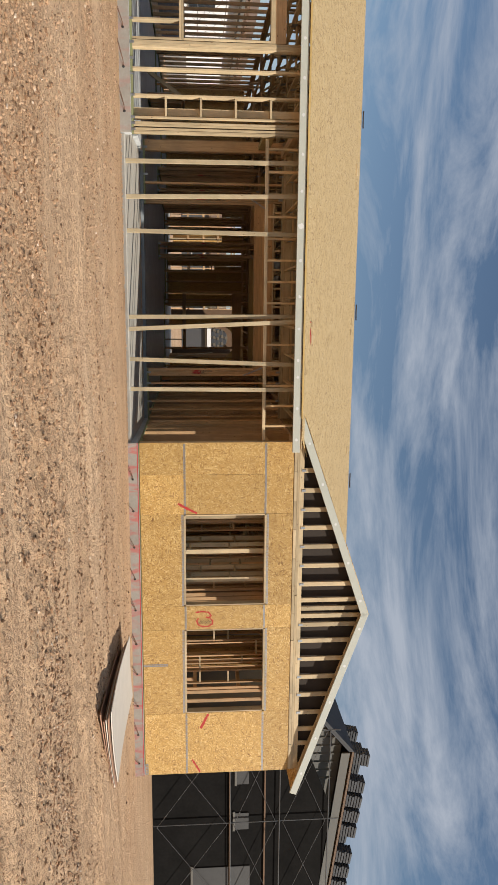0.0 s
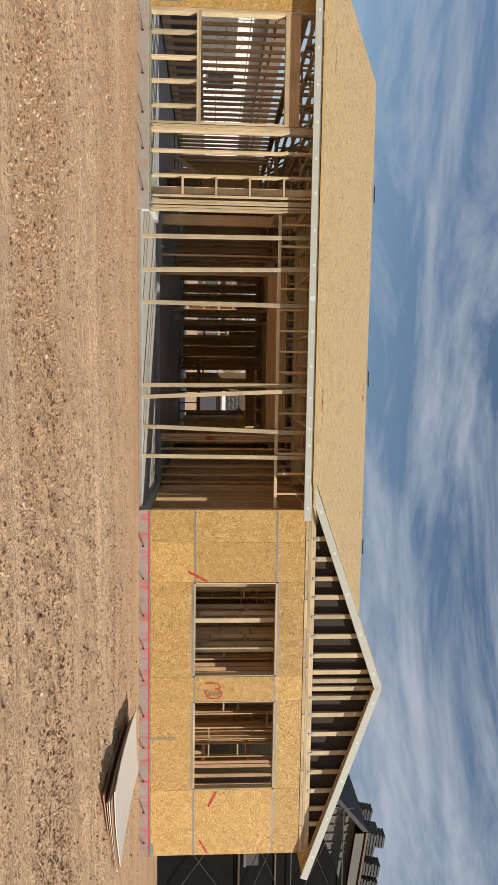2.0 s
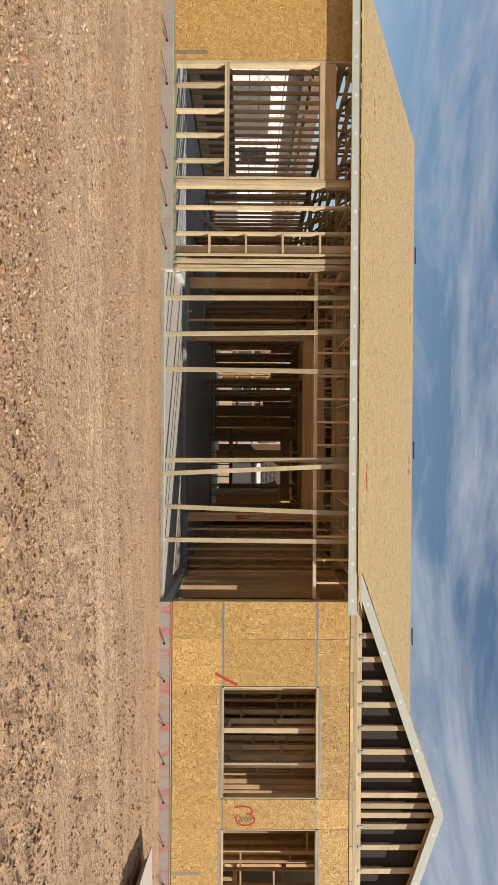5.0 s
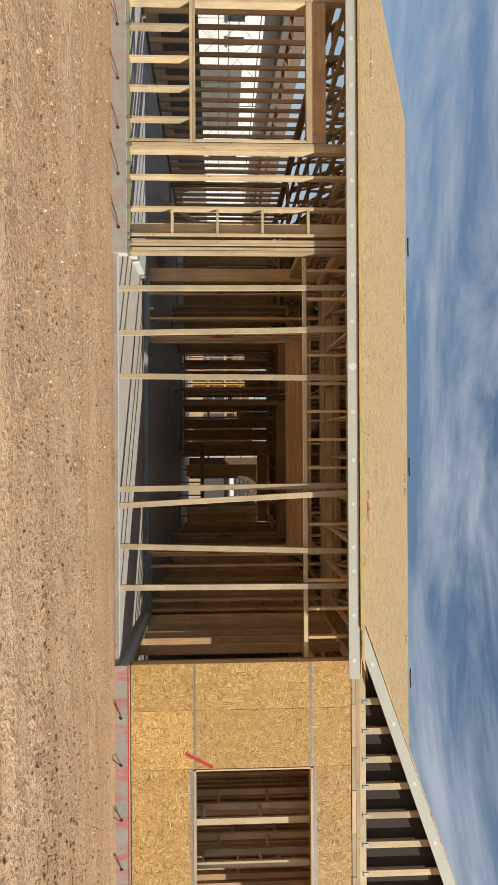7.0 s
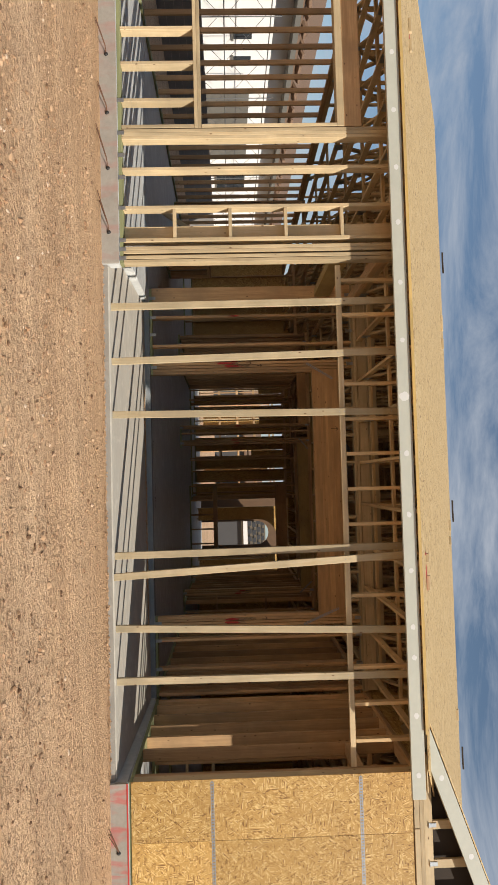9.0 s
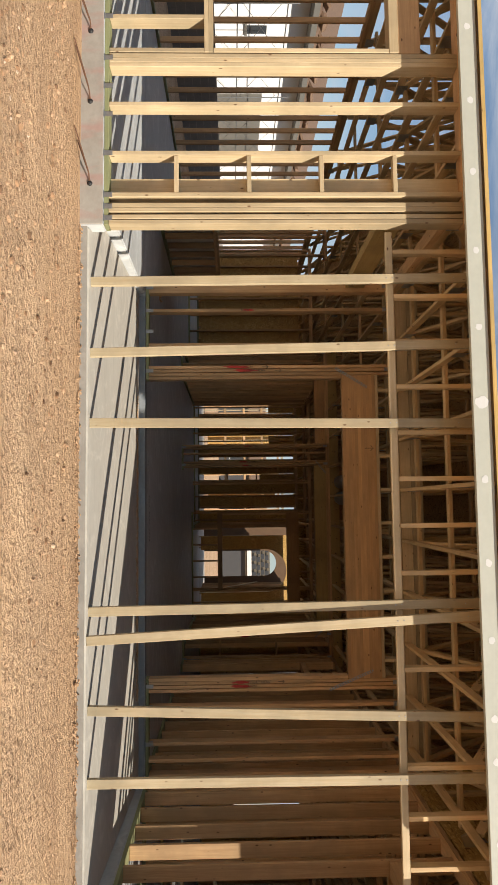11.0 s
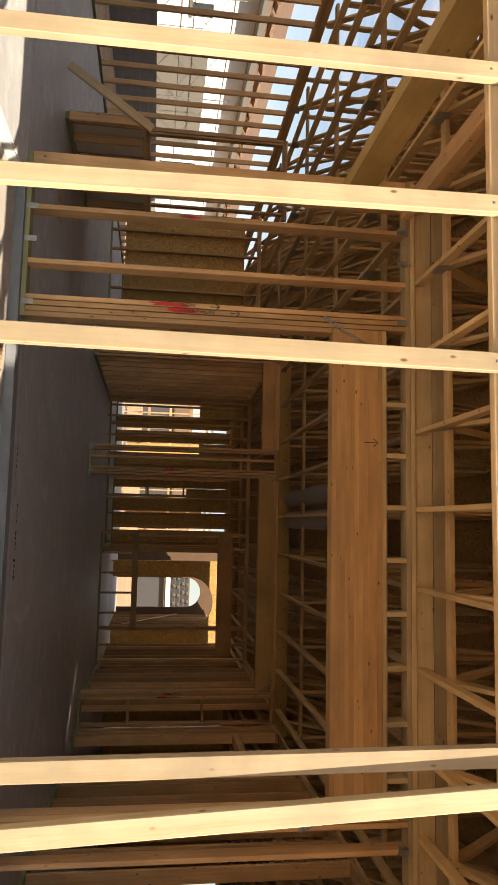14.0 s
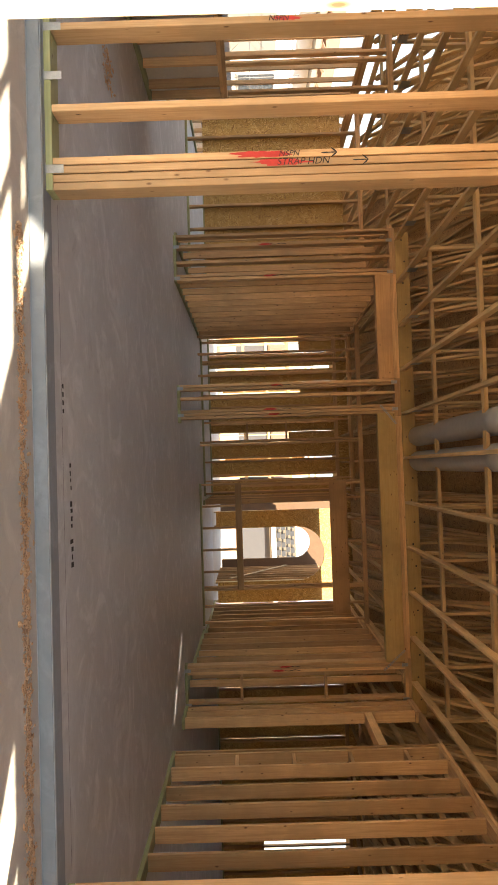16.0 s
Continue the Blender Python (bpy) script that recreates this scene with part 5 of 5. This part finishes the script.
stroke([(6.84, 1.13), (6.90, 1.09), (6.98, 1.12), (7.02, 1.2), (7.02, 1.32), (6.97, 1.4), (6.90, 1.41), (6.85, 1.36)], 0.026, wf, PAINT, M_RED, seed=6)
for k in range(5):
    zz = 1.15 + 0.05 * k
    stroke([(6.87, zz), (6.90, zz + 0.04), (6.93, zz - 0.02), (6.97, zz + 0.03)], 0.008, wf, PAINT - 0.0006, M_INK, name="scribble", seed=k)
# stud writing


def lettering(text, x, z, height, parent, y, mat=M_INK):
    """Hand-written words that run up the face of a stud."""
    cu = bpy.data.curves.new("lettering", "FONT")
    cu.body = text
    cu.size = height
    cu.shear = 0.25
    tmp = bpy.data.objects.new("lettering_source", cu)
    scene.collection.objects.link(tmp)
    dg = bpy.context.evaluated_depsgraph_get()
    me = bpy.data.meshes.new_from_object(tmp.evaluated_get(dg))
    bpy.data.objects.remove(tmp)
    m = Matrix(((0, -1, 0, x), (0, 0, -1, y), (1, 0, 0, z), (0, 0, 0, 1)))
    return link("lettering", me, mat, parent, m)


def splash(x, z, rx, rz, parent, y, seed):
    rng = random.Random(seed)
    bm = bmesh.new()
    vs = []
    for k in range(28):
        a = k * math.tau / 28
        r = 1 + rng.uniform(-0.3, 0.25)
        vs.append(bm.verts.new((x + max(-1, min(1, math.cos(a) * r)) * rx, y, z + math.sin(a) * rz * r)))
    bm.faces.new(vs)
    part("paint_mark", bm, M_RED, parent)


def arrow_mark(x, z, parent, y, size=0.05):
    stroke([(x, z - size * 1.6), (x, z)], 0.006, parent, y, M_INK, "arrow_mark")
    stroke([(x - size * 0.5, z - size * 0.6), (x, z)], 0.006, parent, y, M_INK, "arrow_mark")
    stroke([(x + size * 0.5, z - size * 0.6), (x, z)], 0.006, parent, y, M_INK, "arrow_mark")


B1, B2, B3 = BACK - 0.002, BACK - 0.003, MID - 0.003
for x in (-1.60, -1.555):
    splash(x, 1.12 if x < -1.58 else 1.22, 0.018, 0.15, wb, B1, int(-x * 1000))
lettering("NSPN", -1.586, 1.20, 0.042, wb, B2)
lettering("STRAP HDN", -1.541, 1.19, 0.05, wb, B2)
arrow_mark(-1.598, 1.50, wb, B2)
arrow_mark(-1.555, 1.66, wb, B2)
lettering("NSPN", -2.298, 1.17, 0.042, wb, B2)
splash(-2.31, 1.27, 0.012, 0.08, wb, B1, 7)
for x in (2.17, 2.215):
    splash(x, 1.12, 0.018, 0.11, wb, B1, int(x * 1000))
lettering("STRAP HDN", 2.187, 1.20, 0.05, wb, B2)
lettering("NSPN", 2.23, 1.20, 0.042, wb, B2)
arrow_mark(2.17, 1.64, wb, B2)
arrow_mark(-0.585, 2.77, wb, BACK - 0.009, 0.07)
for k, x in enumerate((-3.1, -2.66, -1.13, -0.80, -0.73, 2.72, 2.77)):
    splash(x, 1.28 + 0.05 * (k % 3), 0.014, 0.09, wm, B3, 40 + k)
    stroke([(x, 1.36), (x + 0.008, 1.42), (x - 0.008, 1.5), (x + 0.008, 1.58)], 0.007, wm, B3 - 0.001, M_INK, "scribble", k)

# filler spots on the eave board and the bargeboards
for k, x in enumerate((-6.12, -5.59, -4.97, -4.36, -3.73, -3.11, -2.52, -1.88, -1.27, -0.68, -0.09, 0.54, 1.11, 1.68, 1.99, 2.57, 3.16)):
    bm = bmesh.new()
    rng = random.Random(k)
    rx = 0.03 if k != 9 else 0.05
    bm.faces.new([bm.verts.new((x + math.cos(a * math.tau / 14) * rx * rng.uniform(0.8, 1.15), EAVE_Y + 0.0185, 2.965 + math.sin(a * math.tau / 14) * (0.026 if k != 9 else 0.055) * rng.uniform(0.8, 1.15))) for a in range(14)])
    part("filler_spot", bm, M_SPACKLE, ev)
for sgn in (-1, 1):
    for d in (0.3, 1.1, 1.9, 2.7, 3.5):
        cx, cz = GAB_X + sgn * d, GAB_Z - 0.345 * d - 0.085
        bm = bmesh.new()
        bm.faces.new([bm.verts.new((cx + math.cos(a * math.tau / 12) * 0.03, GAB_Y - 0.0405, cz + math.sin(a * math.tau / 12) * 0.026)) for a in range(12)])
        part("filler_spot", bm, M_SPACKLE, gb)


# wooden cleats and paint on the roof deck
def on_roof(x, y, lift=0.0):
    return Vector((x, y, roof_z(y) + lift))


for k, (x0, x1, y) in enumerate(((-5.40, -5.22, 14.55), (-5.1, -4.95, 14.5), (1.0, 1.1, 14.1), (1.24, 1.4, 14.08), (-2.9, -2.6, 19.6), (-2.45, -2.25, 19.6), (1.0, 1.2, 19.6), (1.3, 1.45, 19.5), (4.5, 4.7, 19.6))):
    c = tagged(stick("roof_cleat", on_roof(x0, y, 0.02), on_roof(x1, y, 0.02), 0.05, 0.035, M_STUD, side=(0, 1, 0.35)), "short softwood cleat nailed to the roof deck", "cleat", "cleats on the roof")
for x0, x1, y0 in ((1.1, 1.42, 14.06), (-5.24, -5.0, 14.6), (0.98, 1.02, 14.05)):
    bm = bmesh.new()
    rg = random.Random(int(x0 * 100))
    ring = []
    for k in range(18):
        a = k * math.tau / 18
        ring.append(bm.verts.new(on_roof((x0 + x1) / 2 + math.cos(a) * (x1 - x0) / 2 * rg.uniform(0.8, 1.1), y0 + math.sin(a) * 0.05 * rg.uniform(0.6, 1.2), 0.004)))
    bm.faces.new(ring)
    part("paint_mark", bm, M_RED, ev)
for k, x in enumerate((-4.3, 0.65, 5.4)):
    bm = bmesh.new()
    rod(bm, [(0, 0, 0), (0.2, 0.01, 0.0), (0.42, 0.0, 0.004)], 0.017, 10)
    me = bpy.data.meshes.new("underlay_roll")
    bm.to_mesh(me)
    bm.free()
    tagged(link("underlay_roll", me, M_FELT_SHADE, None, Matrix.Translation((x, RIDGE_Y - 0.12, RIDGE_Z + 0.015))), "dark roll of underlay lying by the ridge", "roll", "rolls on the ridge")


# form ties along the foundation
def form_tie(x, seed):
    rng = random.Random(seed)
    t = base("form_tie", (x, FRONT - 0.03, -0.11), "bent dark steel form tie sticking out of the foundation", "form tie", group="form ties")
    bm = bmesh.new()
    bmesh.ops.create_icosphere(bm, subdivisions=2, radius=0.024, matrix=Matrix.Translation((x, FRONT - 0.03, -0.11)))
    part("cone", bm, M_BLACK, t)
    for k in range(2):
        bm = bmesh.new()
        dx, dy = -0.18 - 0.2 * rng.random(), -0.12 - 0.2 * rng.random()
        rod(bm, [(x, FRONT - 0.02, -0.11), (x + dx * 0.2, FRONT - 0.05 + dy * 0.3, -0.105), (x + dx, FRONT - 0.05 + dy, GROUND + 0.015)], 0.0055)
        part("wire", bm, M_REBAR, t)


for k, x in enumerate((-6.7, -6.0, -5.29, -4.57, -3.91, -3.29, -2.58, 3.97, 4.6, 5.33, 5.98, 6.63, 7.35, 8.0, 8.7, 9.35, 10.0)):
    form_tie(x, k)


# stem wall faces with red overspray
def stem_material(name, red):
    m = Mat(name, rough=0.85, spec=0.3)
    v = m.mapped((1, 1, 1))
    big = m.noise(v, 1.6, 5, 0.65, 0.5)
    small = m.noise(v, 18.0, 5, 0.7)
    col = m.mix(0.4, m.ramp(big, [(0.3, (0.274, 0.243, 0.205)), (0.7, (0.38, 0.35, 0.304))]), m.ramp(small, [(0.3, (0.251, 0.228, 0.198)), (0.7, (0.395, 0.365, 0.319))]))
    spray = m.noise(m.mapped((1.0, 1.0, 3.0)), 1.9, 4, 0.6, 0.6)
    col = m.mix(m.ramp(spray, [(0.46, 0.0), (0.62, red)]), col, (0.471, 0.122, 0.106))
    m.color(col)
    m.bump(small, 0.3, 0.004)
    return m.m


st = base("stem_wall", (6.8, FRONT - 0.02, -0.4), "grey concrete foundation edge with red overspray", "foundation", kind="structure")
box("stem_face", SLAB_R, 10.3, FRONT - 0.035, FRONT - 0.012, -0.4, -0.004, stem_material("stem_red", 0.75), st)
box("stem_face", -6.86, SLAB_L, FRONT - 0.035, FRONT - 0.012, -0.4, -0.004, stem_material("stem_grey", 0.25), st)
box("paint_line", SLAB_R, 10.3, FRONT - 0.0385, FRONT - 0.0355, -0.018, -0.004, M_RED, st)

# chalk line and pencilled sums on the slab
def floor_strip(name, x0, x1, y0, y1, mat, label, z=0.004):
    bm = bmesh.new()
    bm.faces.new([bm.verts.new(p) for p in ((x0, y0, z), (x1, y0, z), (x1, y1, z), (x0, y1, z))])
    me = bpy.data.meshes.new(name)
    bm.to_mesh(me)
    bm.free()
    return tagged(link(name, me, mat), label, "mark", kind="structure")


M_RIM = concrete("step_edge", (0.274, 0.296, 0.312), (0.205, 0.224, 0.236))
tagged(box("trim_riser", -2.48, SLAB_R - 0.03, BACK - 0.066, BACK - 0.0605, PATIO_BACK + 0.001, -0.001, M_RIM), "blue-grey smooth concrete riser of the step", "step", kind="structure")
floor_strip("trim_step_edge", -2.48, SLAB_R - 0.03, BACK - 0.045, BACK + 0.085, M_RIM, "blue-grey smooth concrete edge of the step", z=0.003)
floor_strip("trim_chalk_line", -1.45, 2.1, 16.985, 16.989, M_INK, "dark chalk line snapped on the slab")
rng = random.Random(3)
for k in range(14):
    x = -0.05 + 0.042 * k
    if k % 5 == 4:
        continue
    floor_strip("trim_floor_note", x, x + 0.02 + 0.012 * rng.random(), 17.10 + 0.03 * rng.random(), 17.14 + 0.03 * rng.random(), M_INK, "pencilled note on the slab")
for k in range(4):
    floor_strip("trim_floor_note", -0.48 + 0.045 * k, -0.455 + 0.045 * k, 17.0, 17.03, M_INK, "pencilled note on the slab")


# spilled dirt along the step and the patio edge
def crumbs(name, x0, x1, yc, z, n, spread, seed, label):
    r = np.random.RandomState(seed)
    ico = bmesh.new()
    bmesh.ops.create_icosphere(ico, subdivisions=1, radius=1.0)
    bv = np.array([v.co[:] for v in ico.verts])
    bf = np.array([[v.index for v in f.verts] for f in ico.faces])
    ico.free()
    vs, fs = [], []
    for k in range(n):
        s3 = r.uniform(0.5, 1.4, 3) * (0.004 + 0.012 * r.rand() ** 2)
        s3[2] *= 0.5
        vs.append(bv * (1 + 0.25 * r.randn(len(bv), 1)) * s3 + (r.uniform(x0, x1), yc + spread * r.randn(), z + s3[2] * 0.4))
        fs.append(bf + k * len(bv))
    me = bpy.data.meshes.new(name)
    me.from_pydata(np.concatenate(vs).tolist(), [], np.concatenate(fs).tolist())
    tagged(link(name, me, M_DIRT), label, "dirt", kind="stuff")


crumbs("dirt_crumbs", -1.2, 2.3, 16.56, patio_z(16.56), 2200, 0.03, 21, "tan dirt crumbs swept along the step")
crumbs("dirt_crumbs", -2.2, 3.2, 13.86, GROUND + 0.01, 900, 0.05, 22, "loose dirt crumbs along the patio edge")

# half-height frame with a brace in the side wing
wn1 = wall("wall_wing_low", (-4.1, 19.7, 0), "low framed partition with a diagonal brace")
box("bottom_plate", -4.15, -4.06, 18.55, 20.85, 0.0, T2, M_TREATED, wn1)
for z in (0.79, 0.829):
    box("top_plate", -4.15, -4.06, 18.55, 20.85, z, z + T2, M_INNER, wn1)
for yy in (18.57, 18.62, 18.98, 19.39, 19.80, 20.2, 20.6, 20.83):
    box("stud", -4.15, -4.06, yy - T2 / 2, yy + T2 / 2, T2 + 0.001, 0.789, M_INNER, wn1)
box("facing_sheet", -4.172, -4.16, 18.56, 20.84, 0.03, 0.78, M_PANEL, wn1, "pale facing board")
stick("brace", (-4.6, 18.46, 0.03), (-4.0, 18.50, 0.9), 0.038, 0.089, M_STUD, wn1, side=(0, 1, 0))


# dried mud on the side wing floor
crumbs("dirt_crumbs", -3.22, -2.92, 18.5, 0.004, 220, 0.09, 33, "dried brown mud clods on the slab")


# wrapped air ducts lying on the truss chords
for x in (-0.36, -0.02):
    bm = bmesh.new()
    pts = [(x, 19.6 + 0.2 * k, 3.16 + 0.136) for k in range(18)]
    rod(bm, pts, 0.135, 18)
    me = bpy.data.meshes.new("air_duct")
    bm.to_mesh(me)
    bm.free()
    for p in me.polygons:
        p.use_smooth = True
    tagged(link("air_duct", me, M_FOIL), "silver wrapped air duct lying in the attic", "duct", group="attic ducts")
